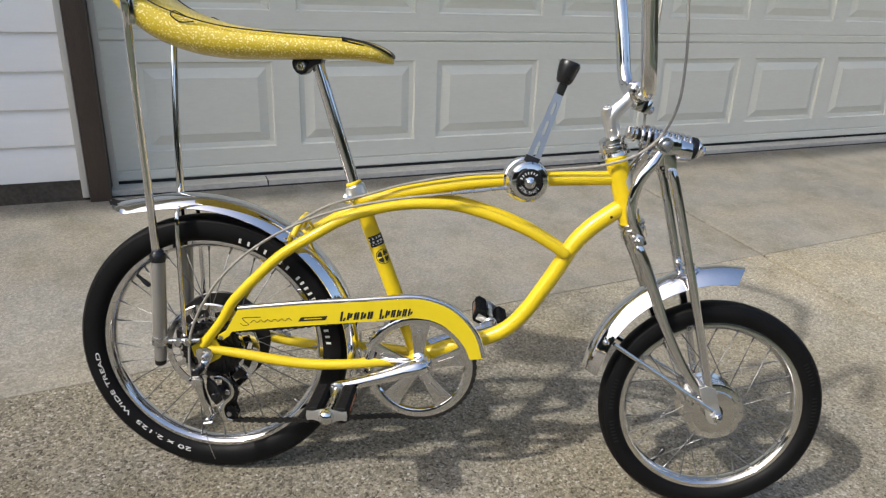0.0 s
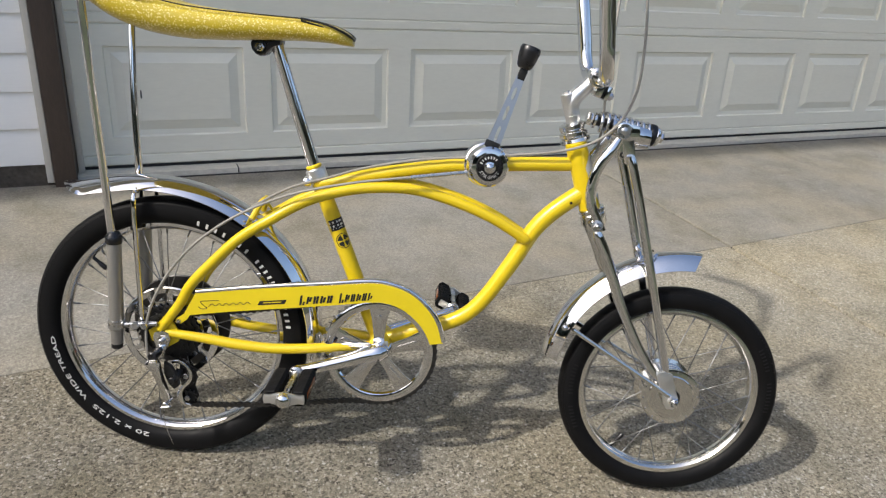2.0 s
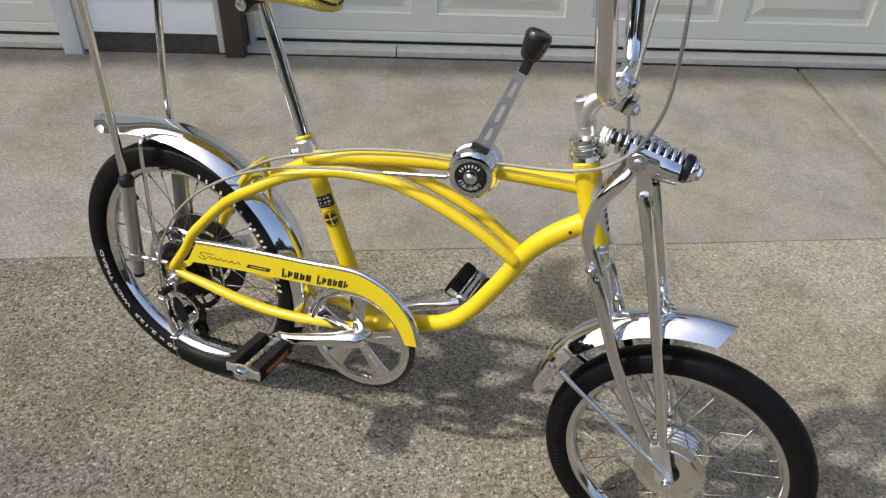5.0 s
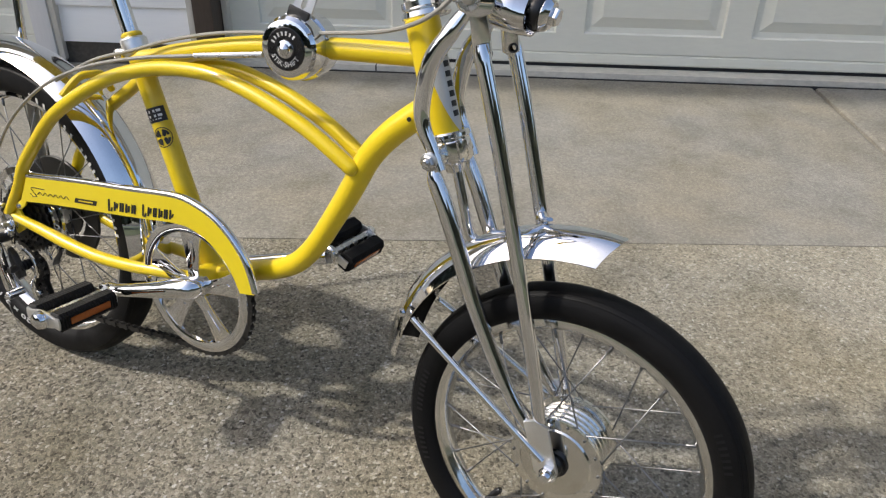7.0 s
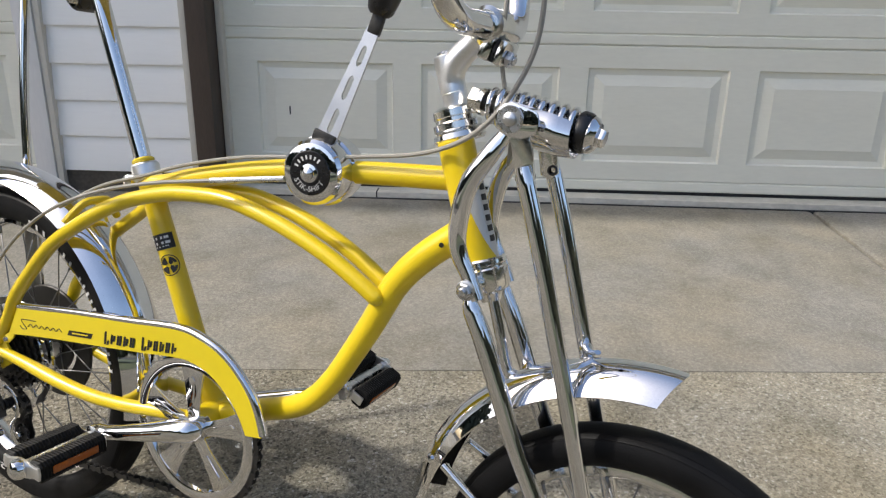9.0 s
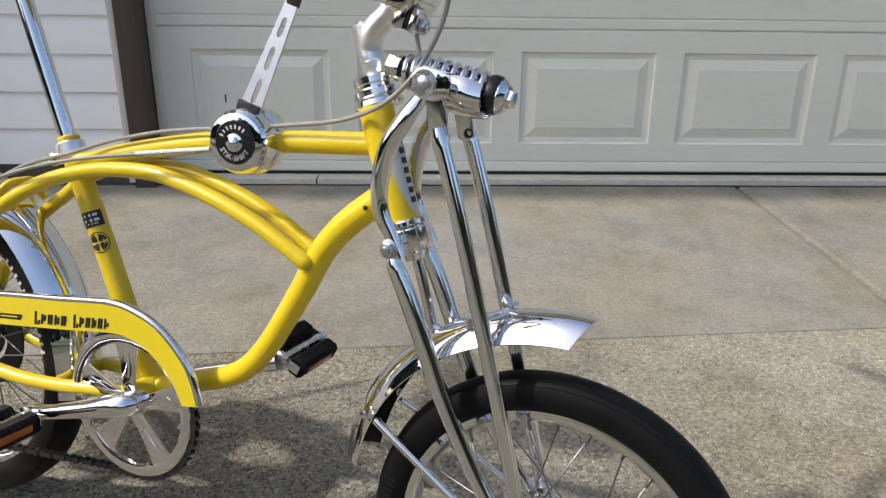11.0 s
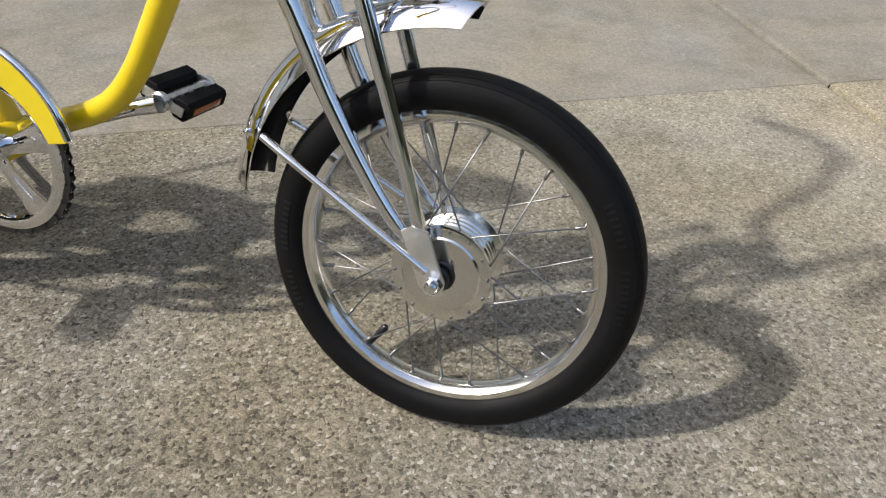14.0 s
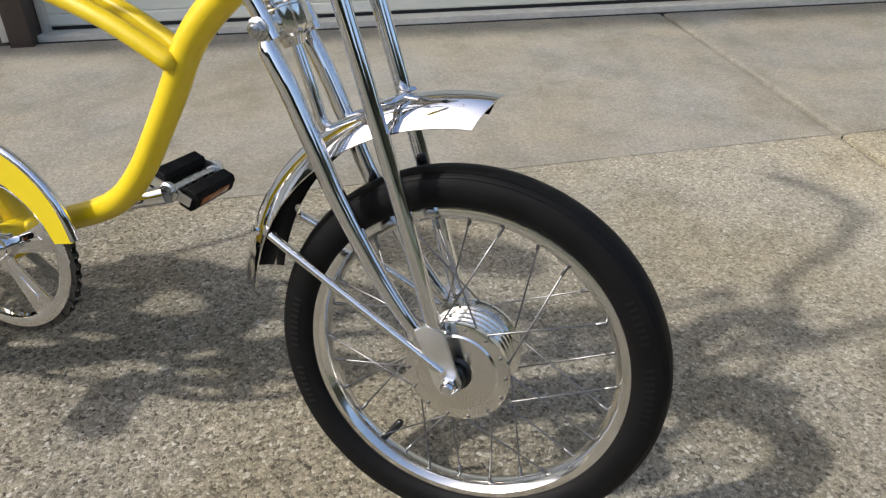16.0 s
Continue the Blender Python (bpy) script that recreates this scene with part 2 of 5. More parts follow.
def spline(pts, step=6, closed=False):
    """Catmull-Rom through pts."""
    p = [Vector(q) for q in pts]
    if len(p) < 3:
        return p
    out, n = [], len(p)
    for i in range(n if closed else n - 1):
        if closed:
            a, b, c, d = p[i - 1], p[i], p[(i + 1) % n], p[(i + 2) % n]
        else:
            b, c = p[i], p[i + 1]
            a, d = (p[i - 1] if i else b * 2 - c), (p[i + 2] if i + 2 < n else c * 2 - b)
        for k in range(step):
            t = k / step
            out.append(0.5 * ((2 * b) + (c - a) * t + (2 * a - 5 * b + 4 * c - d) * t * t + (3 * b - a - 3 * c + d) * t ** 3))
    if not closed:
        out.append(p[-1])
    return out


def tube(pts, r, seg=12, step=6, closed=False, curve=True, flat=1.0, flat_axis=None):
    """A round bar along pts; r: one radius, or one for each of pts. flat: narrows it along flat_axis."""
    p = spline(pts, step, closed) if curve else [Vector(q) for q in pts]
    n = len(p)
    if isinstance(r, (int, float)):
        rs = [r] * n
    else:
        rs = [float(x) for x in np.interp(np.linspace(0, len(r) - 1, n), range(len(r)), r)]
    verts, faces, side = [], [], None
    for i in range(n):
        d = (p[(i + 1) % n] - p[i - 1]) if closed else (p[min(i + 1, n - 1)] - p[max(i - 1, 0)])
        d.normalize()
        if side is None:
            side = d.orthogonal().normalized()
        side = (side - d * side.dot(d)).normalized()
        up = d.cross(side)
        for k in range(seg):
            a = 2 * math.pi * k / seg
            off = (side * math.cos(a) + up * math.sin(a)) * rs[i]
            if flat_axis is not None:
                ax = Vector(flat_axis)
                off -= ax * off.dot(ax) * (1 - flat)
            verts.append(p[i] + off)
    for i in range(n if closed else n - 1):
        j = (i + 1) % n
        for k in range(seg):
            q = (k + 1) % seg
            faces.append((i * seg + k, i * seg + q, j * seg + q, j * seg + k))
    if not closed:
        faces += [tuple(range(seg))[::-1], tuple(range((n - 1) * seg, n * seg))]
    return verts, faces


def lathe(profile, at, axis, seg=24, closed=False, a0=0.0, a1=360.0):
    """Turns (radius, height) pairs round axis at a place."""
    q = Vector(axis).to_track_quat("Z", "Y")
    full = abs(a1 - a0) >= 359.9
    n = seg if full else seg + 1
    verts, faces, m = [], [], len(profile)
    for k in range(n):
        a = radians(a0 + (a1 - a0) * k / seg)
        for r, h in profile:
            verts.append(Vector(at) + q @ Vector((r * math.cos(a), r * math.sin(a), h)))
    for k in range(n if full else n - 1):
        j = (k + 1) % n
        for i in range(m if closed else m - 1):
            o = (i + 1) % m
            faces.append((k * m + i, k * m + o, j * m + o, j * m + i))
    if not full and closed:
        faces += [tuple(range(m)), tuple(range((n - 1) * m, n * m))]
    return verts, faces


def rod(a, b, r, seg=12, bevel=0.0):
    a, b = Vector(a), Vector(b)
    h = (b - a).length
    e = bevel or r * 0.15
    return lathe([(0, 0), (r - e, 0), (r, e), (r, h - e), (r - e, h), (0, h)], a, b - a, seg)


def hexnut(at, axis, r, h):
    return lathe([(0, 0), (r * 0.92, 0), (r, h * 0.15), (r, h * 0.8), (r * 0.85, h), (0, h)], at, axis, 6)


def block(size, at=(0, 0, 0), bevel=0.002, m=None):
    bm = bmesh.new()
    bmesh.ops.create_cube(bm, size=1)
    bmesh.ops.scale(bm, vec=size, verts=bm.verts)
    if bevel:
        bmesh.ops.bevel(bm, geom=list(bm.edges), offset=bevel, segments=2, affect="EDGES", profile=0.6)
    if m:
        bmesh.ops.transform(bm, matrix=m, verts=bm.verts)
    bmesh.ops.translate(bm, vec=at, verts=bm.verts)
    bm.verts.index_update()
    out = [v.co.copy() for v in bm.verts], [tuple(v.index for v in f.verts) for f in bm.faces]
    bm.free()
    return out


def prism(outline, y0, y1, bevel=0.0):
    """A plate: the outline in x and z, from y0 to y1."""
    bm = bmesh.new()
    f = bm.faces.new([bm.verts.new((x, y0, z)) for x, z in outline])
    g = bmesh.ops.extrude_face_region(bm, geom=[f])
    bmesh.ops.translate(bm, vec=(0, y1 - y0, 0), verts=[v for v in g["geom"] if isinstance(v, bmesh.types.BMVert)])
    if bevel:
        rim = [e for e in bm.edges if abs(e.verts[0].co.y - e.verts[1].co.y) < 1e-6]
        bmesh.ops.bevel(bm, geom=rim, offset=bevel, segments=2, affect="EDGES", profile=0.6)
    bm.verts.index_update()
    out = [v.co.copy() for v in bm.verts], [tuple(v.index for v in f.verts) for f in bm.faces]
    bm.free()
    return out


def letters(text, size, span=0.0):
    """Flat letters in x and y, 0 at the middle of the line; span: the length to which it is spaced."""
    c = bpy.data.curves.new("letters", "FONT")
    c.body, c.size, c.align_x, c.align_y, c.resolution_u = text, size, "CENTER", "CENTER", 3
    ob = bpy.data.objects.new("letters", c)
    scene.collection.objects.link(ob)
    dg = bpy.context.evaluated_depsgraph_get()
    me = bpy.data.meshes.new_from_object(ob.evaluated_get(dg))
    wide = span / (max(v.co.x for v in me.vertices) - min(v.co.x for v in me.vertices)) if span else 1.0
    out = [Vector((v.co.x * wide, v.co.y, v.co.z)) for v in me.vertices], [tuple(p.vertices) for p in me.polygons]
    bpy.data.objects.remove(ob)
    bpy.data.meshes.remove(me)
    return out


# ---- the ground and the house, in the house's own plan: u along the doors, v towards them ----
HOUSE = pose(0, 0, 0, 0, 0, 5.74)
V_DOOR, V_WALL = 3.099, 2.997
V_LIP = 3.009        # where the drive ends at the lip


def rise(v):
    """The drive climbs evenly to the threshold."""
    return 0.083 * (max(-8.0, min(v, V_LIP)) - 1.25)


def ground_sheet():
    us = [-400, -40, -9, -3, 3, 9, 40, 400]
    vs = [-400, -40, -8, 0, 1.25, V_LIP, 6, 40, 400]
    verts = [(u, v, rise(v) - 0.014) for v in vs for u in us]
    n = len(us)
    return verts, [(j * n + i, j * n + i + 1, (j + 1) * n + i + 1, (j + 1) * n + i) for j in range(len(vs) - 1) for i in range(n - 1)]


ground = link("ground", *ground_sheet(), JOINT)
ground.matrix_world = HOUSE
tagged(ground, "brown earth and filler under the driveway slabs", "ground", kind="structure")
pavement = new("pavement")
pavement.matrix_world = HOUSE
tagged(pavement, "cast concrete driveway in four slabs with open joints", "driveway", kind="structure")


def slab(corners, mat, label, nu=6, nv=40):
    """One cast slab between four corners in u and v, its edge rounded down into the joints."""
    c = [Vector(p) for p in corners]
    s_list = [0, 0, 0.0] + [k / nu for k in range(1, nu)] + [1, 1, 1]
    t_list = [0, 0, 0.0] + [k / nv for k in range(1, nv)] + [1, 1, 1]
    tooled = {True: ((0.0, 0.002, 0.016), (0.02, 0.0030, 0.0)), False: ((0.0, 0.0005, 0.002), (0.006, 0.0008, 0.0))}
    ns, nt = len(s_list), len(t_list)

    def edge(i, n, along):
        ins, drop = tooled[along]
        k = min(i, n - 1 - i)
        return (ins[k], drop[k]) if k < 3 else (ins[2], 0.0)

    verts = []
    for j, t in enumerate(t_list):
        for i, s in enumerate(s_list):
            p = (c[0] * (1 - s) + c[1] * s) * (1 - t) + (c[3] * (1 - s) + c[2] * s) * t
            (iu, du), (iv, dv) = edge(i, ns, True), edge(j, nt, False)
            x = p.x + iu * (1 if s < 0.5 else -1) * (1 if i in (0, 1, 2, ns - 1, ns - 2, ns - 3) else 0)
            y = p.y + iv * (1 if t < 0.5 else -1) * (1 if j in (0, 1, 2, nt - 1, nt - 2, nt - 3) else 0)
            verts.append((x, y, rise(y) - max(du, dv)))
    faces = [(j * ns + i, j * ns + i + 1, (j + 1) * ns + i + 1, (j + 1) * ns + i) for j in range(nt - 1) for i in range(ns - 1)]
    return link("concrete_slab", verts, faces, mat, pavement, label, smooth=12)


U_X, V_X = 2.036, 1.966           # where the joints cross
SKEW = 0.063                      # the cross joint runs a little askew
g, h = 0.0050, 0.0009             # half widths of the two joints
w = 0.0080                       # the older slabs stand further apart
V_W, V_E = V_X - SKEW * (U_X + 8), V_X + SKEW * (8 - U_X)
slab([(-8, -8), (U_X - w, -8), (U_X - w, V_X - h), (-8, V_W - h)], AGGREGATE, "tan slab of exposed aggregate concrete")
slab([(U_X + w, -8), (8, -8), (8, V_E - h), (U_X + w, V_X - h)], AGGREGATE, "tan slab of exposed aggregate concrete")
slab([(-8, V_W + h), (U_X - g, V_X + h), (U_X - g, V_LIP - 0.001), (-8, V_LIP - 0.001)], SMOOTH, "smoother pale concrete apron slab")
slab([(U_X + g, V_X + h), (8, V_E + h), (8, V_LIP - 0.001), (U_X + g, V_LIP - 0.001)], SMOOTH, "smoother pale concrete apron slab")


def house_part(name, shell, mat, parent=None, label="", smooth=35):
    ob = link(name, *shell, mat, parent, label, smooth)
    if parent is None:
        ob.matrix_world = HOUSE
    return ob


def bar(u0, u1, v0, v1, z0, z1, bevel=0.002):
    return block((u1 - u0, v1 - v0, z1 - z0), ((u0 + u1) / 2, (v0 + v1) / 2, (z0 + z1) / 2), bevel)


threshold = house_part("threshold", bar(-6.2, 5.2, V_LIP + 0.013, 3.3, -0.1, 0.168, 0.005), LIP)
tagged(threshold, "pale concrete lip under the garage doors", "threshold", kind="structure")
# black strip stands in for the shade of the open gap
link("joint_filler", *bar(-6.2, 5.2, V_LIP + 0.0005, V_LIP + 0.0128, 0.05, 0.148, 0.002), SEAL, threshold, "dark filler in the joint at the foot of the lip")

link("crack", *bar(0.4700, 0.4750, V_LIP + 0.0119, V_LIP + 0.075, 0.146, 0.1686, 0.0004), SEAL, threshold, "dark crack across the lip")

# raised-panel doors: pitch and width of the panels, height of a section
PITCH, WIDE, TALL, HIGH, FOOT, RAIL = 0.5941, 0.4934, 0.333, 0.521, 0.176, 0.112


def panel_shell(u, z):
    """A raised field in its frame: bevel down, flat groove, bevel up."""
    rings, w, t = ((0.0, 0.0), (0.005, 0.010), (0.024, 0.012), (0.058, 0.0012), (0.060, 0.0)), WIDE, TALL
    verts, faces = [], []
    for inset, deep in rings:
        verts += [(u + inset, V_DOOR + deep, z + inset), (u + w - inset, V_DOOR + deep, z + inset), (u + w - inset, V_DOOR + deep, z + t - inset), (u + inset, V_DOOR + deep, z + t - inset)]
    for r in range(len(rings) - 1):
        for k in range(4):
            q = (k + 1) % 4
            faces.append((r * 4 + k, r * 4 + q, r * 4 + 4 + q, r * 4 + 4 + k))
    faces.append(tuple(range((len(rings) - 1) * 4, len(rings) * 4)))
    return verts, faces


def section_shell(u0, u1, n, first, z0, cut=0.0):
    """The rails and stiles of one door section, with its tongue above and its shoulder below."""
    zs = (z0 + RAIL, z0 + RAIL + TALL)
    shells = []

    def face(a, b, c, d, deep=0.0):
        shells.append(([(a, V_DOOR + deep, c), (b, V_DOOR + deep, c), (b, V_DOOR + deep, d), (a, V_DOOR + deep, d)], [(0, 1, 2, 3)]))

    face(u0, u1, z0 + 0.044 + cut, zs[0])
    face(u0, u1, zs[1], z0 + HIGH - 0.005)
    edges = [u0] + [x for k in range(n) for x in (first + k * PITCH, first + k * PITCH + WIDE)] + [u1]
    for k in range(0, len(edges), 2):
        face(edges[k], edges[k + 1], *zs)
    lip = [(0.0, HIGH - 0.005), (0.006, HIGH), (0.03, HIGH), (0.045, HIGH - 0.003), (0.045, cut), (0.03, cut), (0.004, cut + 0.001), (-0.001, cut + 0.006), (-0.001, cut + 0.034), (0.005, cut + 0.039), (0.0, cut + 0.044)]
    verts = [(u, V_DOOR + d, z0 + z) for u in (u0, u1) for d, z in lip]
    m = len(lip)
    shells.append((verts, [(i, i + 1, m + i + 1, m + i) for i in range(m - 1)] + [tuple(range(m)), tuple(range(m, 2 * m))]))
    return join(*shells)


def garage_door(name, u0, u1, n, first, sections=4):
    door = new(name)
    door.matrix_world = HOUSE
    tagged(door, "closed warm white sectional garage door with raised panels", "garage door", kind="structure")
    for k in range(sections):
        sec = link("door_section", *section_shell(u0, u1, n, first, FOOT + k * HIGH, 0.0 if k else 0.004), DOOR_PAINT, door, smooth=30)
        for i in range(n):
            link("raised_panel", *panel_shell(first + i * PITCH, FOOT + k * HIGH + RAIL), DOOR_PAINT, sec, smooth=0)
    # the seal's black also paints the shadow gap under the door
    link("bottom_seal", *bar(u0, u1, V_DOOR + 0.006, V_DOOR + 0.04, 0.1683, FOOT + 0.005, 0.002), SEAL, door, "black rubber bottom seal")
    return door


first_door = garage_door("door_1", -0.078, 4.795, 8, 0.0325)
link("scuff_mark", *bar(0.1435, 0.1485, V_DOOR - 0.0012, V_DOOR + 0.001, 0.432, 0.462, 0.0005), SEAL, first_door, "small black scuff mark")
garage_door("door_2", -5.660, -0.787, 8, -5.5495)


def wall(name, u0, u1, z0, z1, label):
    w = house_part(name, bar(u0, u1, V_WALL + 0.014, V_WALL + 0.16, z0, z1, 0.0), SIDING)
    return tagged(w, label, "wall", kind="structure")


def lap_board(u0, u1, z, parent):
    """One course of lap siding: a leaning face with a folded lower edge."""
    e = 0.127
    prof = [(0.014, 0.0), (0.0, 0.0), (-0.001, 0.004), (0.0115, e + 0.002), (0.014, e + 0.002)]
    verts = [(u, V_WALL + d, z + h) for u in (u0, u1) for d, h in prof]
    m = len(prof)
    return link("siding_board", verts, [(i, (i + 1) % m, m + (i + 1) % m, m + i) for i in range(m)] + [tuple(range(m)), tuple(range(m, 2 * m))], SIDING, parent, smooth=25)


pier = wall("wall_pier", -0.682, -0.182, 0.224, 2.52, "off-white lap siding pier between two garage doors")
for k in range(18):
    lap_board(-0.674, -0.190, 0.223 + 0.127 * k, pier)
header = wall("wall_header", -7.0, 6.5, 2.52, 3.2, "off-white siding above the garage doors")
wall("wall_east", 4.88, 6.5, 0.0, 2.52, "off-white siding beside the garage door")
wall("wall_west", -7.0, -5.75, 0.0, 2.52, "off-white siding beside the garage door")
inside = house_part("wall_inside", join(bar(-7.0, 6.5, 6.0, 6.1, 0.0, 3.3, 0), bar(-7.0, 6.5, 3.16, 6.0, 3.2, 3.3, 0), bar(-7.1, -7.0, 2.95, 6.1, 0, 3.3, 0), bar(6.5, 6.6, 2.95, 6.1, 0, 3.3, 0)), SIDING)
tagged(inside, "plain side and rear walls closing the garage", "wall", kind="structure")
foundation = house_part("foundation", bar(-0.680, -0.184, V_WALL + 0.006, V_WALL + 0.15, 0.02, 0.222, 0.003), FOUNDATION)
tagged(foundation, "dark weathered foundation strip under the siding", "foundation", kind="structure")


def jamb(name, side, u_in, mat, label):
    """Cream channel, face board and cream stop beside a door; side: +1 where the door lies to the right."""
    def span(a, b):
        return (u_in + a, u_in + b) if side > 0 else (u_in - b, u_in - a)
    t = house_part(name, bar(*span(0.0237, 0.0937), V_WALL - 0.022, V_WALL + 0.13, 0.1285, 2.5, 0.002), mat)
    tagged(t, label, "trim", kind="structure")
    link("channel", *bar(*span(0.0, 0.0217), V_WALL - 0.016, V_WALL + 0.02, 0.160, 2.5, 0.002), TRIM_WHITE, t, "cream siding channel")
    link("door_stop", *bar(*span(0.0957, 0.1157), V_DOOR - 0.035, V_DOOR + 0.02, 0.1682, 2.5, 0.002), TRIM_WHITE, t, "cream door stop")
    return t


jamb("trim_right", 1, -0.190, TRIM_BROWN, "dark brown painted trim board beside the garage door")
jamb("trim_left", -1, -0.674, TRIM_PALE, "white painted trim board beside the second door")


# closing the place behind the drive: unseen lawn and trees added for reflections
def lawn_sheet():
    rnd = random.Random(4)
    verts, faces, n = [], [], 40
    us, vs = np.linspace(-60, 60, n), np.linspace(-62, -8.02, n)
    for v in vs:
        for u in us:
            verts.append((float(u), float(v), rise(-8.0) + 0.02 + 0.05 * rnd.random()))
    for j in range(n - 1):
        for i in range(n - 1):
            faces.append((j * n + i, j * n + i + 1, (j + 1) * n + i + 1, (j + 1) * n + i))
    return verts, faces


lawn = link("lawn", *lawn_sheet(), LAWN)
lawn.matrix_world = HOUSE
tagged(lawn, "unseen mown green lawn added beyond the driveway for reflections", "lawn", kind="structure")


def tree_line():
    """Unseen leaf clumps heaped into an uneven belt round the open sides."""
    rnd = random.Random(11)
    verts, faces = [], []
    for k in range(3600):
        a = radians(rnd.uniform(150, 390))
        far = rnd.uniform(20, 27)
        top = 5.6 + 1.5 * math.sin(a * 5.0) + 1.0 * math.sin(a * 11 + 1.0)
        c = Vector((far * math.cos(a), far * math.sin(a), rnd.uniform(0.2, 1.0) * top))
        for q in range(4):
            d = Vector((rnd.gauss(0, 1), rnd.gauss(0, 1), rnd.gauss(0, 1))).normalized()
            e = d.orthogonal().normalized() * rnd.uniform(0.5, 1.0)
            f = d.cross(e)
            o = c + d * rnd.uniform(0, 0.6)
            n = len(verts)
            verts += [o - e, o - f * 0.6, o + e, o + f * 0.7]
            faces.append((n, n + 1, n + 2, n + 3))
    return verts, faces


trees = link("tree_line", *tree_line(), LEAVES, smooth=0)
trees.matrix_world = HOUSE
tagged(trees, "unseen dark green tree belt added for the chrome to reflect", "trees", kind="stuff")
# unseen eave inferred from the doors' even shade, made deep enough to cast it
eave = house_part("eave", bar(-7.4, 6.9, 2.38, 3.02, 3.10, 3.28, 0.004), TRIM_WHITE)
tagged(eave, "unseen cream boxed eave that shades the garage front", "eave", kind="structure")

# ---- the bicycle: x to its front, y to its left, z up in its leaning plane ----
BIKE = Matrix(((0.9448, 0.3205, 0.0681, -0.0199), (-0.3253, 0.9424, 0.0775, 1.4923), (-0.0394, -0.0953, 0.9947, 0.0195), (0, 0, 0, 1)))
bike = new("bicycle")
bike.matrix_world = BIKE
tagged(bike, "yellow and chrome banana-seat bicycle leaning on its kickstand", "bicycle")


def part(name, shell, mat, parent=None, label="", smooth=35):
    return link(name, *shell, mat, parent or bike, label, smooth)


# main places in the bicycle's plane
RX, RZ, RR = 0.0, 0.2505, 0.2500         # rear axle and wheel radius
FX, FY, FZ, FR = 0.9299, 0.0009, 0.2122, 0.2038   # front axle, wheel plane and radius
BBX, BBZ = 0.384, 0.259                # crank axle


# frame
SET = 0.0070        # the seat tube's plane
HEAD = 0.0010       # the steering head's plane


def twin(s):
    """One of the two long arched tubes, from the dropout to the side of the down tube."""
    y = 0.049 * s
    return [(-0.008, y, 0.267), (0.027, y, 0.318), (0.048, y, 0.357), (0.088, y, 0.404), (0.133, y * 0.98, 0.4505), (0.187, y * 0.93, 0.4885), (0.232, y * 0.75, 0.517), (0.278, s * 0.030, 0.5365), (0.338, s * 0.0245, 0.5515), (0.410, s * 0.0230, 0.5575), (0.463, s * 0.0225, 0.5505), (0.514, s * 0.0215, 0.5370), (0.562, s * 0.0200, 0.5195), (0.597, s * 0.0185, 0.5020), (0.626, s * 0.0160, 0.4850), (0.633, s * 0.0145, 0.4805)]


part("top_tube", tube([(0.258, 0, 0.546), (0.300, 0, 0.556), (0.335, 0, 0.567), (0.413, 0, 0.586), (0.491, 0, 0.601), (0.583, 0, 0.612), (0.712, 0, 0.624)], 0.0125, 16), YELLOW).location.y = 0.003
part("tube_hole", lathe([(0, 0), (0.0026, 0), (0.0026, 0.001), (0, 0.001)], (0.6975, -0.0158, 0.5575), (0.1, -1, -0.15), 12), BLACK_INK)
part("seat_tube", tube([(0.2475, SET, 0.570), (0.379, SET, 0.262)], 0.0145, 18, curve=False), YELLOW)
part("down_tube", tube([(0.728, 0.001, 0.582), (0.705, 0.001, 0.565), (0.669, 0.0, 0.534), (0.6405, -0.001, 0.499), (0.6165, -0.002, 0.4505), (0.591, -0.002, 0.404), (0.568, -0.002, 0.3655), (0.541, -0.002, 0.3335), (0.507, -0.001, 0.3115), (0.448, 0.001, 0.288), (0.392, 0.004, 0.264)], [0.0155, 0.0155, 0.0155, 0.015, 0.0145, 0.014, 0.014, 0.014, 0.014, 0.0143, 0.0145], 18), YELLOW)
head = Vector((0.040, 0, -0.110)).normalized()
part("head_tube", join(rod(Vector((0.693, 0, 0.662)), Vector((0.735, 0, 0.546)), 0.0185, 24), tube([(0.70, 0, 0.6245), (0.714, 0, 0.626)], [0.0125, 0.017], 16, curve=False)), YELLOW).location.y = HEAD
for y in (-0.042, 0.042):
    part("cantilever_tube", tube(twin(-1 if y < 0 else 1), [0.0085, 0.0088] + [0.0094] * 12 + [0.0094, 0.004], 14), YELLOW)
    part("chain_stay", tube([(0.002, y * 1.15, 0.262), (0.069, y * 1.12, 0.256), (0.131, y * 1.08, 0.249), (0.194, y * 1.02, 0.246), (0.262, y * 0.95, 0.2515), (0.31, y * 0.80, 0.257), (0.372, y * 0.45, 0.259)], [0.0075, 0.0095, 0.0095, 0.009, 0.0085], 14), YELLOW)
    s = -1 if y < 0 else 1
    drop = prism([(-0.030, 0.262), (-0.024, 0.243), (0.004, 0.232), (0.022, 0.244), (0.030, 0.256), (0.014, 0.282), (-0.004, 0.290), (-0.016, 0.272)], s * 0.046 - 0.002, s * 0.046 + 0.002, 0.0012)
    part("dropout", drop, YELLOW)
part("bottom_bracket", rod((BBX, -0.036, BBZ), (BBX, 0.036, BBZ), 0.022, 24), YELLOW)
part("stay_bridge", tube([(0.150, -0.040, 0.482), (0.160, -0.02, 0.507), (0.163, 0.0, 0.511), (0.160, 0.02, 0.507), (0.150, 0.040, 0.482)], 0.0055, 10), YELLOW)
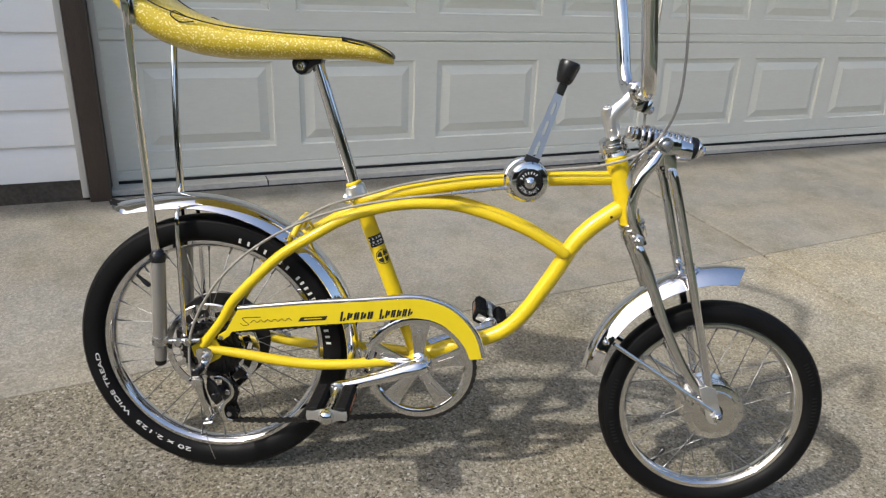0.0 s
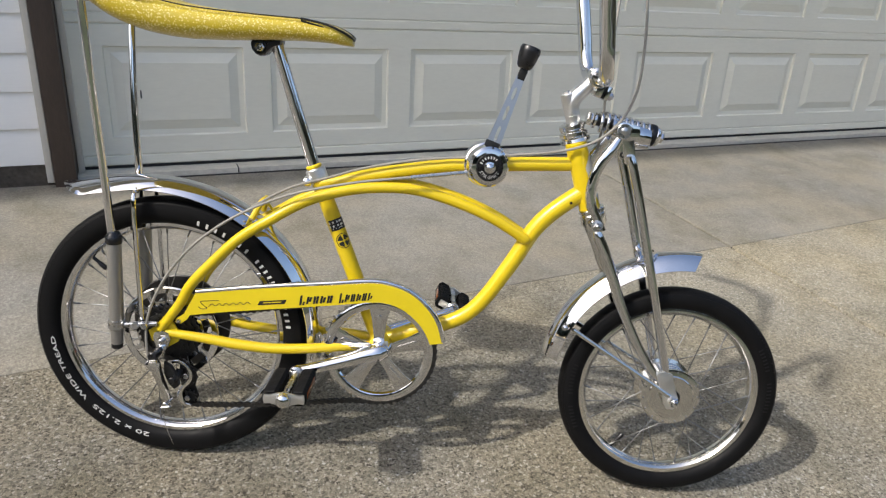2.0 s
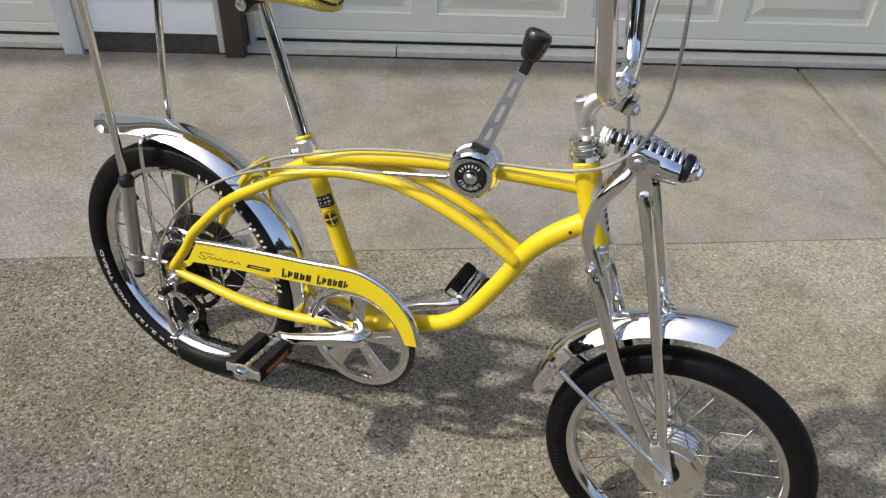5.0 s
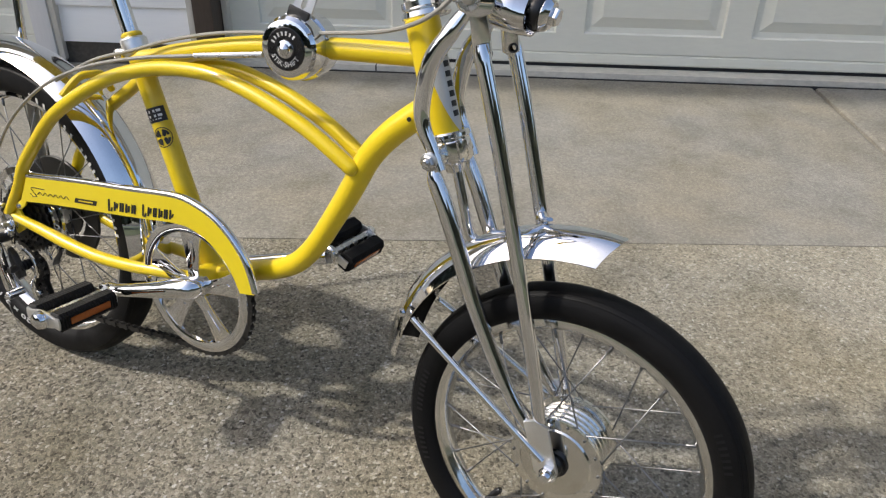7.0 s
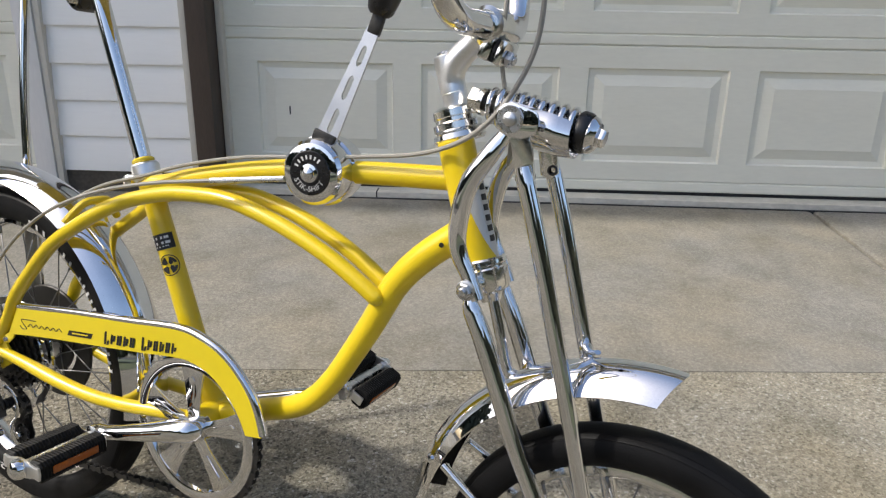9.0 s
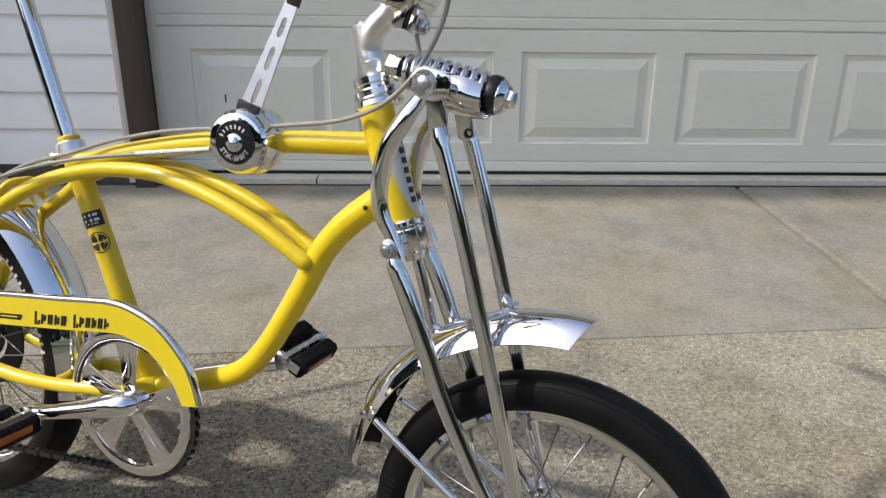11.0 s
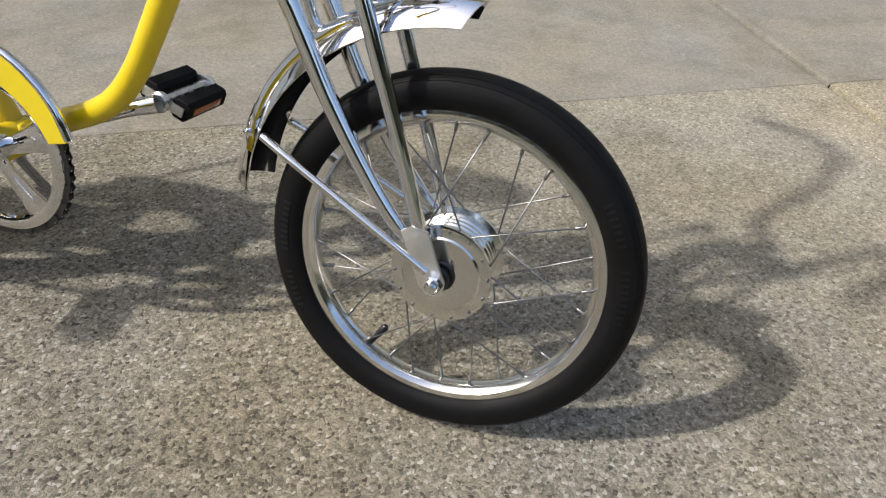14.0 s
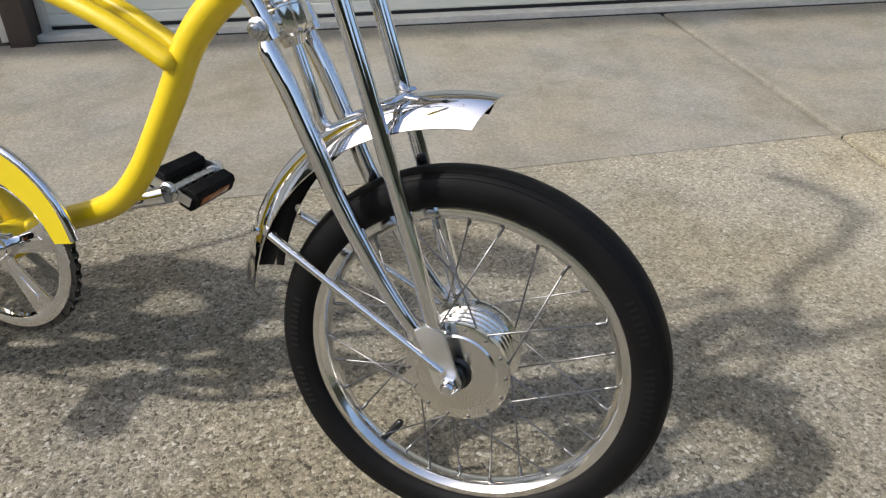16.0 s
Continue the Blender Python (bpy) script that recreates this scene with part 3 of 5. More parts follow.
part("stay_yoke", tube([(0.162, 0, 0.510), (0.169, 0, 0.502), (0.176, 0, 0.493), (0.182, 0.0, 0.484)], [0.004, 0.006, 0.004, 0.002], 10, flat=0.4, flat_axis=(0.8, 0, 0.6)), YELLOW)
# decals on the seat tube
st = Vector((0.1315, 0, -0.308)).normalized()


def wrap_patch(p, axis, r, high, mid, spread, seg=10):
    """A thin patch bent round a tube, centred on the direction mid."""
    axis = Vector(axis).normalized()
    m = Vector(mid)
    m = (m - axis * m.dot(axis)).normalized()
    n = axis.cross(m)
    verts, faces = [], []
    for k in range(seg + 1):
        a = radians(spread) * (k / seg - 0.5)
        d = (m * math.cos(a) + n * math.sin(a)) * r
        verts += [Vector(p) - axis * high / 2 + d, Vector(p) + axis * high / 2 + d]
    for k in range(seg):
        faces.append((2 * k, 2 * k + 1, 2 * k + 3, 2 * k + 2))
    return verts, faces


SIDE = (0.55, -1, 0.05)


def on_tube(z, off=0.0):
    return Vector((0.2475 + (0.570 - z) * 0.427 + st.x * off, SET, z + st.z * off))


decal = part("decal", wrap_patch(on_tube(0.4765), st, 0.0149, 0.0205, SIDE, 120), BLACK_INK, label="black printed tube decal")
for dz, wd in ((-0.0052, 84), (0.0015, 96), (0.0062, 60)):
    for k in range(5):
        part("decal_line", wrap_patch(on_tube(0.4765, dz), st, 0.0151, 0.0034 if dz < 0.005 else 0.0016, Vector(SIDE) + Vector(((k - 2) * wd / 150, 0, 0)), wd / 8, 4), BADGE, decal, "pale bar of small print")


def ring_patch(z, r0, r1, a0, a1, seg=8):
    """A curved piece of a round emblem wrapped on the tube."""
    n = Vector(SIDE)
    n = (n - st * n.dot(st)).normalized()
    e = st.cross(n)
    verts, faces = [], []
    for k in range(seg + 1):
        a = radians(a0 + (a1 - a0) * k / seg)
        for r in (r0, r1):
            across, along = r * math.cos(a), r * math.sin(a)
            w = across / 0.0149
            verts.append(on_tube(z) - st * along + (n * math.cos(w) + e * math.sin(w)) * 0.01495)
    for k in range(seg):
        faces.append((2 * k, 2 * k + 1, 2 * k + 3, 2 * k + 2))
    return verts, faces


rosette = part("rosette", ring_patch(0.4475, 0.0128, 0.0141, 0, 360, 28), BLACK_INK, label="round black printed emblem")
for k in range(4):
    part("rosette_petal", ring_patch(0.4475, 0.0025, 0.0112, k * 90 + 12, k * 90 + 78), BLACK_INK, rosette)

# head badge, facing forward
badge_at = Vector((0.716, HEAD, 0.598))


def badge_shell(rows=18, seg=10):
    """One bent leaf: wide above, pointed at its foot."""
    m = Vector((1, 0, 0.3))
    m = (m - head * m.dot(head)).normalized()
    n = head.cross(m)
    verts, faces = [], []
    for i in range(rows + 1):
        t = i / rows
        half = radians(75) * min(1.0, 0.30 + t * 3.2) * max(0.0, 1 - t ** 2.4) ** 0.75
        for k in range(seg + 1):
            a = half * (2 * k / seg - 1)
            verts.append(badge_at + head * (t - 0.45) * 0.100 + (m * math.cos(a) + n * math.sin(a)) * 0.0190)
    for i in range(rows):
        for k in range(seg):
            o = i * (seg + 1) + k
            faces.append((o, o + 1, o + seg + 2, o + seg + 1))
    return verts, faces


hb = part("head_badge", badge_shell(), BADGE, label="silver leaf-shaped head badge")
for k in range(7):
    part("badge_bar", wrap_patch(badge_at + head * ((k + 0.5) / 7 - 0.45) * 0.072, head, 0.0193, 0.0062, (1, -0.15, 0.3), 26, 3), BLACK_INK, hb, "short black bar")

# seat post, clamp, seat
part("seat_post", tube([(0.2475, SET, 0.570), (0.176, 0, 0.778)], 0.0108, 18, curve=False), CHROME)
clamp = part("seat_clamp", join(rod((0.2553, SET, 0.552), (0.2463, SET, 0.573), 0.0178, 24), block((0.020, 0.018, 0.014), (0.2400, SET - 0.003, 0.551), 0.003)), ALLOY, label="bright alloy seat clamp")
part("tube_collar", rod((0.2463, SET, 0.573), (0.2436, SET, 0.5793), 0.0142, 22), YELLOW, clamp, "yellow collar")
part("clamp_bolt", join(rod((0.2370, -0.014, 0.550), (0.2370, 0.020, 0.550), 0.0045), lathe([(0, 0), (0.0085, 0), (0.0088, 0.002), (0.0080, 0.006), (0.0055, 0.008), (0, 0.0085)], (0.2370, -0.006, 0.550), (0, -1, 0), 18)), POLISHED, clamp)


def seat_shell():
    """The long banana seat: a rounded section swept from the kicked-up tail to the nose."""
    #       x      bottom  top    half width
    rows = [(-0.188, 0.985, 1.010, 0.030), (-0.186, 0.955, 1.012, 0.066), (-0.172, 0.910, 0.985, 0.082), (-0.150, 0.866, 0.945, 0.088), (-0.118, 0.828, 0.898, 0.089), (-0.078, 0.800, 0.865, 0.088), (-0.030, 0.783, 0.845, 0.084), (0.028, 0.776, 0.832, 0.077), (0.085, 0.778, 0.827, 0.069), (0.150, 0.783, 0.825, 0.061), (0.215, 0.788, 0.824, 0.053), (0.262, 0.789, 0.819, 0.045), (0.290, 0.787, 0.810, 0.034), (0.304, 0.787, 0.800, 0.016)]
    n, seg = len(rows), 24
    fine = [spline([(r[0], r[1], 0) for r in rows], 4), spline([(r[0], r[2], 0) for r in rows], 4), spline([(r[0], r[3], 0) for r in rows], 4)]
    verts, faces = [], []
    for lo, hi, wd in zip(*fine):
        mid, half = (lo.y + hi.y) / 2, (hi.y - lo.y) / 2
        for k in range(seg):
            a = 2 * math.pi * k / seg
            c, s = math.cos(a), math.sin(a)
            y = wd.y * math.copysign(abs(c) ** 0.55, c)
            z = mid + half * math.copysign(abs(s) ** 0.75, s)
            verts.append((lo.x, y, z))
    m = len(fine[0])
    for i in range(m - 1):
        for k in range(seg):
            q = (k + 1) % seg
            faces.append((i * seg + k, i * seg + q, (i + 1) * seg + q, (i + 1) * seg + k))
    faces += [tuple(range(seg)), tuple(range((m - 1) * seg, m * seg))]
    return verts, faces


seat = part("seat", seat_shell(), GLITTER, label="yellow glitter vinyl banana seat with black piping", smooth=60)
seat.location.z = -0.0035
for y in (-1, 1):
    for off, dz, r in ((0.0, 0.0, 0.0020), (-0.007, -0.0045, 0.0016)):
        pts = [(0.3045 + off * 0.6, y * 0.004, 0.797 + dz), (0.302 + off, y * 0.020, 0.801 + dz), (0.289 + off, y * 0.0345, 0.8085 + dz), (0.262 + off, y * 0.0425, 0.8175 + dz), (0.225, y * 0.0495 + y * off * 0.3, 0.8225 + dz * 0.7)]
        part("piping", tube(pts, r, 8), BLACK_INK, seat, "black seat piping")
    pts = [(0.225, y * 0.0495, 0.8225), (0.150, y * 0.0575, 0.8225), (0.085, y * 0.065, 0.8235), (0.028, y * 0.072, 0.8275), (-0.030, y * 0.0785, 0.8395), (-0.078, y * 0.0825, 0.8585), (-0.118, y * 0.0835, 0.890), (-0.150, y * 0.0825, 0.936)]
    part("piping", tube(pts, 0.0011, 8), BLACK_INK, seat, "thin dark seat piping")
    loop = [(-0.002, y * 0.0775, 0.829), (-0.022, y * 0.0815, 0.827), (-0.036, y * 0.083, 0.836), (-0.030, y * 0.0825, 0.8425), (-0.012, y * 0.080, 0.835)]
    part("piping", tube(loop, 0.0010, 8), BLACK_INK, seat, "black seat piping")
bracket = part("seat_bracket", join(prism([(0.140, 0.786), (0.137, 0.774), (0.139, 0.765), (0.145, 0.758), (0.153, 0.755), (0.161, 0.758), (0.167, 0.765), (0.176, 0.772), (0.186, 0.776), (0.188, 0.786)], -0.018, 0.018, 0.004)), BLACK, label="black steel seat bracket")
part("bracket_washer", lathe([(0, 0), (0.0098, 0), (0.0098, 0.002), (0, 0.002)], (0.153, -0.018, 0.769), (0, -1, 0), 22), CHROME, bracket)
part("bracket_bolt", join(hexnut((0.153, -0.0195, 0.769), (0, -1, 0), 0.0068, 0.006), rod((0.153, -0.020, 0.769), (0.153, -0.029, 0.769), 0.0035)), POLISHED, bracket)

# sissy bar and its sprung legs
part("sissy_bar", tube([(-0.080, -0.062, 0.415), (-0.089, -0.065, 0.540), (-0.0965, -0.071, 0.650), (-0.1025, -0.084, 0.790), (-0.106, -0.094, 0.870), (-0.125, -0.096, 1.00), (-0.160, -0.090, 1.16), (-0.175, -0.05, 1.235), (-0.180, 0.0, 1.250), (-0.175, 0.05, 1.235), (-0.160, 0.090, 1.16), (-0.125, 0.096, 1.00), (-0.106, 0.094, 0.870), (-0.1025, 0.084, 0.790), (-0.0965, 0.071, 0.650), (-0.089, 0.065, 0.540), (-0.080, 0.062, 0.415)], 0.0068, 16), CHROME)
for s in (-1, 1):
    y = s * 0.062
    leg = part("shock_tube", lathe([(0, 0), (0.0100, 0), (0.0122, 0.003), (0.0122, 0.145), (0.0115, 0.148), (0, 0.148)], (-0.0795, y, 0.278), (0.006, 0, 1), 24), GREY_PAINT, label="silver grey spring leg of the sissy bar")
    part("rubber_boot", lathe([(0, 0), (0.0128, 0), (0.0138, 0.004), (0.0138, 0.012), (0.0105, 0.017), (0.0088, 0.0215), (0, 0.0215)], (-0.0787, y, 0.424), (0.006, 0, 1), 24), BLACK, leg, "black rubber collar")
    part("lower_tube", lathe([(0, 0), (0.009, 0), (0.0105, 0.002), (0.0105, 0.042), (0, 0.042)], (-0.0800, y, 0.238), (0.006, 0, 1), 20), GREY_PAINT, leg)
    part("foot_plug", lathe([(0, 0), (0.0085, 0), (0.0100, 0.002), (0.0100, 0.010), (0, 0.010)], (-0.0802, y, 0.230), (0.006, 0, 1), 20), BLACK, leg)
    part("axle_lug", join(lathe([(0.0122, 0), (0.0142, 0.001), (0.0142, 0.016), (0.0122, 0.017)], (-0.0797, y, 0.268), (0.006, 0, 1), 24), rod((-0.066, y, 0.276), (-0.010, y * 0.9, 0.280), 0.0045), hexnut((-0.046, y - s * 0.004, 0.276), (0, s, 0), 0.007, 0.010), hexnut((-0.030, y - s * 0.004, 0.277), (0, s, 0), 0.007, 0.010)), STEEL, leg)
    plate = part("seat_plate", moved(block((0.020, 0.003, 0.058), (0, 0, 0), 0.0012, Matrix.Rotation(radians(-6), 4, "Y")), Matrix.Translation((-0.101, s * 0.0885, 0.842))), POLISHED)
    part("seat_bolt", lathe([(0, 0), (0.0075, 0), (0.0065, 0.004), (0, 0.005)], (-0.102, s * 0.0895, 0.857), (0, s, 0), 16), STEEL, plate)


# wheels
def ring(profile, x, y, z, seg=72):
    return lathe([(r, -lat) for r, lat in profile], (x, y, z), (0, -1, 0), seg, closed=True)


def tyre_profile(r, w, flat, square=0.0):
    """A tyre's section: bead, sidewall, shoulder grooves, tread."""
    rim = r - w * 1.72
    side = [(rim, 0.58), (rim + 0.002, 0.72), (r - w * 1.35, 0.93), (r - w * 1.0, 1.0), (r - w * 0.62, 0.96 + 0.03 * square), (r - w * 0.40, 0.88 + 0.07 * square), (r - w * 0.385, 0.845 + 0.07 * square), (r - w * 0.36, 0.852 + 0.07 * square), (r - w * 0.20, 0.70 + 0.10 * square), (r - w * 0.185, 0.66 + 0.10 * square), (r - w * 0.165, 0.665 + 0.10 * square), (r - w * 0.05, flat), (r, 0.10)]
    out = [(a, -b * w) for a, b in side] + [(a, b * w) for a, b in reversed(side)]
    return out


def rim_profile(r_out, r_in, w):
    return [(r_out, -w), (r_out + 0.0015, -w * 0.93), (r_out - 0.001, -w * 0.82), (r_out - 0.006, -w * 0.74), (r_in + 0.003, -w * 0.5), (r_in, -w * 0.2), (r_in, w * 0.2), (r_in + 0.003, w * 0.5), (r_out - 0.006, w * 0.74), (r_out - 0.001, w * 0.82), (r_out + 0.0015, w * 0.93), (r_out, w), (r_out - 0.013, w * 1.0), (r_in - 0.001, w * 0.62), (r_in - 0.0035, w * 0.15), (r_in - 0.0035, -w * 0.15), (r_in - 0.001, -w * 0.62), (r_out - 0.013, -w * 1.0)]


def spoke_set(wheel, at, r_rim, r_hub, half, count, cross, phase):
    """Laced spokes, each from a hub flange to its nipple."""
    meshes = {}
    for k in range(count):
        s = 1 if k % 2 else -1
        lead = 1 if (k // 2) % 2 else -1
        key = (s, lead)
        if key not in meshes:
            a = radians(cross) * lead
            p0 = Vector((r_hub * math.cos(a), s * half, r_hub * math.sin(a)))
            p1 = Vector((r_rim, s * 0.003, 0))
            d = (p1 - p0).normalized()
            v, f = join(rod(p0 - d * 0.003, p1 - d * 0.010, 0.00095, 8), rod(p1 - d * 0.013, p1 + d * 0.001, 0.0019, 8))
            me = bpy.data.meshes.new("spoke")
            me.from_pydata([tuple(x) for x in v], [], f)
            me.materials.append(SPOKE)
            for pl in me.polygons:
                pl.use_smooth = True
            meshes[key] = me
        ob = new("spoke", meshes[key])
        ob.parent = wheel
        ob.matrix_local = Matrix.Translation(at) @ Matrix.Rotation(-radians(phase + 360 * k / count), 4, "Y")


rear = part("rear_wheel", ring(rim_profile(0.212, 0.194, 0.0150), RX, 0, RZ), CHROME, label="chrome rim laced with steel spokes")
rear_tyre = part("tyre", ring(tyre_profile(RR, 0.0262, 0.56, 1.0), RX, 0, RZ, 96), RUBBER, rear, "fat black slick tyre with white sidewall lettering")
front = part("front_wheel", ring(rim_profile(0.1715, 0.1545, 0.0140), FX, FY, FZ), POLISHED, label="polished rim laced with steel spokes")
front_tyre = part("tyre", ring(tyre_profile(FR, 0.0222, 0.42), FX, FY, FZ, 96), RUBBER, front, "plain black tyre")
spoke_set(rear, (RX, 0, RZ), 0.194, 0.024, 0.030, 28, 62, 4)
spoke_set(front, (FX, FY, FZ), 0.1545, 0.049, 0.028, 28, 38, 2)


def arc_text(shell, at, r, y, start_deg, lean=0.0):
    """Bends a flat line of writing clockwise round a wheel, tops outward; start_deg: its middle, counted from the front upwards."""
    out = []
    for p in shell[0]:
        rr = r + p.y
        a = radians(start_deg) - p.x / r
        out.append((at[0] + rr * math.cos(a), y + lean * (p.y), at[2] + rr * math.sin(a)))
    return out, shell[1]


def solid(shell, axis, deep):
    """Gives flat writing a little thickness along axis."""
    v, f = shell
    n = len(v)
    a = Vector(axis) * deep
    return [Vector(p) for p in v] + [Vector(p) + a for p in v], [tuple(q) for q in f] + [tuple(i + n for i in reversed(q)) for q in f]


def bars_line(count, wide, high, gap, skip=()):
    """A row of upright bars in place of lettering."""
    verts, faces, x = [], [], -(count * (wide + gap)) / 2
    for k in range(count):
        if k not in skip:
            n = len(verts)
            hi = high * (0.5, 0.44, 0.5, 0.47)[k % 4]
            verts += [Vector((x, -hi, 0)), Vector((x + wide, -hi, 0)), Vector((x + wide, hi, 0)), Vector((x, hi, 0))]
            faces.append((n, n + 1, n + 2, n + 3))
        x += wide + gap
    return verts, faces


SIDE_Y = -0.0256
part("size_lettering", solid(arc_text(letters("20 x 2.125", 0.0102, 0.118), (RX, 0, RZ), 0.2182, SIDE_Y, 243, -0.2), (0, -1, 0), 0.0006), WHITE_INK, rear_tyre, "white moulded size lettering")
part("tread_lettering", solid(arc_text(letters("WIDE TREAD", 0.0102, 0.136), (RX, 0, RZ), 0.2182, SIDE_Y, 205, -0.2), (0, -1, 0), 0.0006), WHITE_INK, rear_tyre, "white moulded lettering")
for first, count, step in ((76, 7, 4.2), (44, 9, 3.1), (18, 4, 3.2)):
    for k in range(count):
        part("maker_bar", solid(arc_text(bars_line(1, 0.0042, 0.0088, 0.0), (RX, 0, RZ), 0.2182, SIDE_Y, first - k * step, -0.2), (0, -1, 0), 0.0006), WHITE_INK, rear_tyre, "white bar on the sidewall")
MOULD = material("moulded rubber bars", (0.0055, 0.0055, 0.006), 0.48, gloss=0.25, spots=0.2, scale=200)
for deg, cnt in ((28, 7), (4, 9), (200, 7), (176, 9)):
    for k in range(cnt):
        part("moulded_bar", solid(arc_text(bars_line(1, 0.0030, 0.0085, 0.0), (FX, 0, FZ), 0.1835, FY - 0.0220, deg + (cnt - 1) * 1.1 - k * 2.2, 0.10), (0, -1, 0), 0.0005), MOULD, front_tyre, "raised black bar on the sidewall")


def valve(parent, x, y, z, r, deg):
    a = radians(deg)
    d = Vector((math.cos(a), 0, math.sin(a)))
    o = Vector((x, y, z))
    part("valve", join(rod(o + d * r, o + d * (r - 0.020), 0.0032), lathe([(0, 0), (0.0042, 0), (0.0045, 0.003), (0.0045, 0.014), (0.003, 0.017), (0, 0.017)], o + d * (r - 0.016), -d, 12)), BLACK, parent, "black valve stem and cap")


valve(front, FX, FY, FZ, 0.152, 236)
valve(rear, RX, 0, RZ, 0.194, 140)

# front hub: a ribbed drum with a flat cover
hub = part("hub_drum", lathe([(0.0, -0.031), (0.020, -0.031), (0.050, -0.031), (0.054, -0.030), (0.054, -0.026), (0.047, -0.024), (0.0465, -0.017), (0.0485, -0.0155), (0.0485, -0.0125), (0.0465, -0.011), (0.0465, -0.008), (0.0485, -0.0065), (0.0485, -0.0035), (0.0465, -0.002), (0.0465, 0.001), (0.0485, 0.0025), (0.0485, 0.0055), (0.0465, 0.007), (0.0465, 0.010), (0.0485, 0.0115), (0.0485, 0.0145), (0.0465, 0.016), (0.047, 0.023), (0.054, 0.025), (0.054, 0.029), (0.050, 0.030), (0.0, 0.031)], (FX, FY, FZ), (0, 1, 0), 64), POLISHED, front, "ribbed polished drum brake hub", smooth=25)
part("hub_cover", lathe([(0.0, -0.0345), (0.013, -0.0345), (0.015, -0.0330), (0.0405, -0.0328), (0.0425, -0.0312)], (FX, FY, FZ), (0, 1, 0), 48), POLISHED, front, smooth=25)
for k in range(14):
    a = radians(k * 360 / 14 + 6)
    part("spoke_head", lathe([(0, 0), (0.0019, 0), (0.0013, 0.0014), (0, 0.0017)], (FX + 0.050 * math.cos(a), FY - 0.0312, FZ + 0.050 * math.sin(a)), (0, -1, 0), 8), SPOKE, front)
part("axle", join(rod((FX, FY - 0.064, FZ), (FX, FY + 0.064, FZ), 0.0045), rod((FX, FY - 0.0440, FZ), (FX, FY - 0.030, FZ), 0.0130, 24, 0.002), rod((FX, FY - 0.036, FZ), (FX, FY - 0.030, FZ), 0.0165, 24, 0.001)), DARK_STEEL, front)
for s in (-1, 1):
    part("axle_nut", join(hexnut((FX, FY + s * 0.0500, FZ), (0, s, 0), 0.0098, 0.008), lathe([(0, 0), (0.0078, 0), (0.0078, 0.004), (0.005, 0.008), (0, 0.009)], (FX, FY + s * 0.0578, FZ), (0, s, 0), 16)), CHROME, front)

# the wheel stands a little turned and leaned in the fork
front.matrix_local = Matrix.Translation((FX, FY, FZ)) @ Matrix.Rotation(-0.032, 4, "X") @ Matrix.Rotation(-0.022, 4, "Z") @ Matrix.Translation((-FX, -FY, -FZ))

# rear hub, sprockets, spoke guard, brake disc
part("hub", lathe([(0, -0.040), (0.013, -0.040), (0.013, -0.034), (0.027, -0.033), (0.027, -0.029), (0.016, -0.026), (0.015, 0.026), (0.027, 0.029), (0.027, 0.033), (0.012, 0.034), (0.012, 0.040), (0, 0.040)], (RX, 0, RZ), (0, 1, 0), 32), ALLOY, rear, smooth=25)


def toothed(r, n, y0, y1, tooth=0.004, hole=0.0):
    pts = []
    for k in range(n):
        for da, rr in ((0.0, r - tooth), (0.28, r - tooth * 0.7), (0.42, r), (0.58, r), (0.72, r - tooth * 0.7)):
            a = 2 * math.pi * (k + da) / n
            pts.append((rr * math.cos(a), rr * math.sin(a)))
    m = len(pts)
    inner = [(hole * math.cos(2 * math.pi * i / m), hole * math.sin(2 * math.pi * i / m)) for i in range(m)]
    verts = [(x, y, z) for y in (y0, y1) for ringp in (pts, inner) for x, z in ringp]
    faces = []
    for i in range(m):
        j = (i + 1) % m
        faces += [(i, j, m + j, m + i), (2 * m + i, 3 * m + i, 3 * m + j, 2 * m + j), (i, 2 * m + i, 2 * m + j, j), (m + i, m + j, 3 * m + j, 3 * m + i)]
    return [Vector(v) for v in verts], faces


def at(shell, x, z):
    return [Vector((p.x + x, p.y, p.z + z)) for p in (Vector(q) for q in shell[0])], shell[1]


for r, n, y in ((0.057, 28, -0.0265), (0.050, 24, -0.0305), (0.042, 20, -0.0345), (0.035, 17, -0.0385), (0.029, 14, -0.0425)):
    part("sprocket", at(toothed(r, n, y - 0.001, y + 0.001, 0.0038, 0.012), RX, RZ), DARK_STEEL, rear, "dark oily sprocket", smooth=0)


def slotted_ring(r0, r1, r2, r3, n, y, wide):
    """A disc of two hoops joined by arms."""
    shells = [lathe([(r0, y - 0.0012), (r1, y - 0.0022), (r1, y + 0.0012), (r0, y + 0.0012)], (0, 0, 0), (0, 1, 0), 64, closed=True),
              lathe([(r2, y - 0.0012), (r3 - 0.002, y - 0.0026), (r3, y - 0.001), (r3, y + 0.0012), (r2, y + 0.0012)], (0, 0, 0), (0, 1, 0), 64, closed=True)]
    for k in range(n):
        a = 2 * math.pi * k / n
        shells.append(moved(block((r2 - r1 + 0.006, 0.0022, wide), ((r1 + r2) / 2, y, 0), 0.0006), Matrix.Rotation(-a, 4, "Y")))
    return join(*shells)


part("spoke_guard", at(slotted_ring(0.040, 0.062, 0.076, 0.088, 12, -0.0215, 0.010), RX, RZ), CHROME, rear, "slotted chrome spoke protector")
part("brake_disc", at(slotted_ring(0.022, 0.050, 0.058, 0.092, 6, 0.0365, 0.016), RX, RZ), DARK_STEEL, rear, "dark steel brake disc")
part("axle", rod((RX, -0.070, RZ), (RX, 0.066, RZ), 0.0048), STEEL, rear)
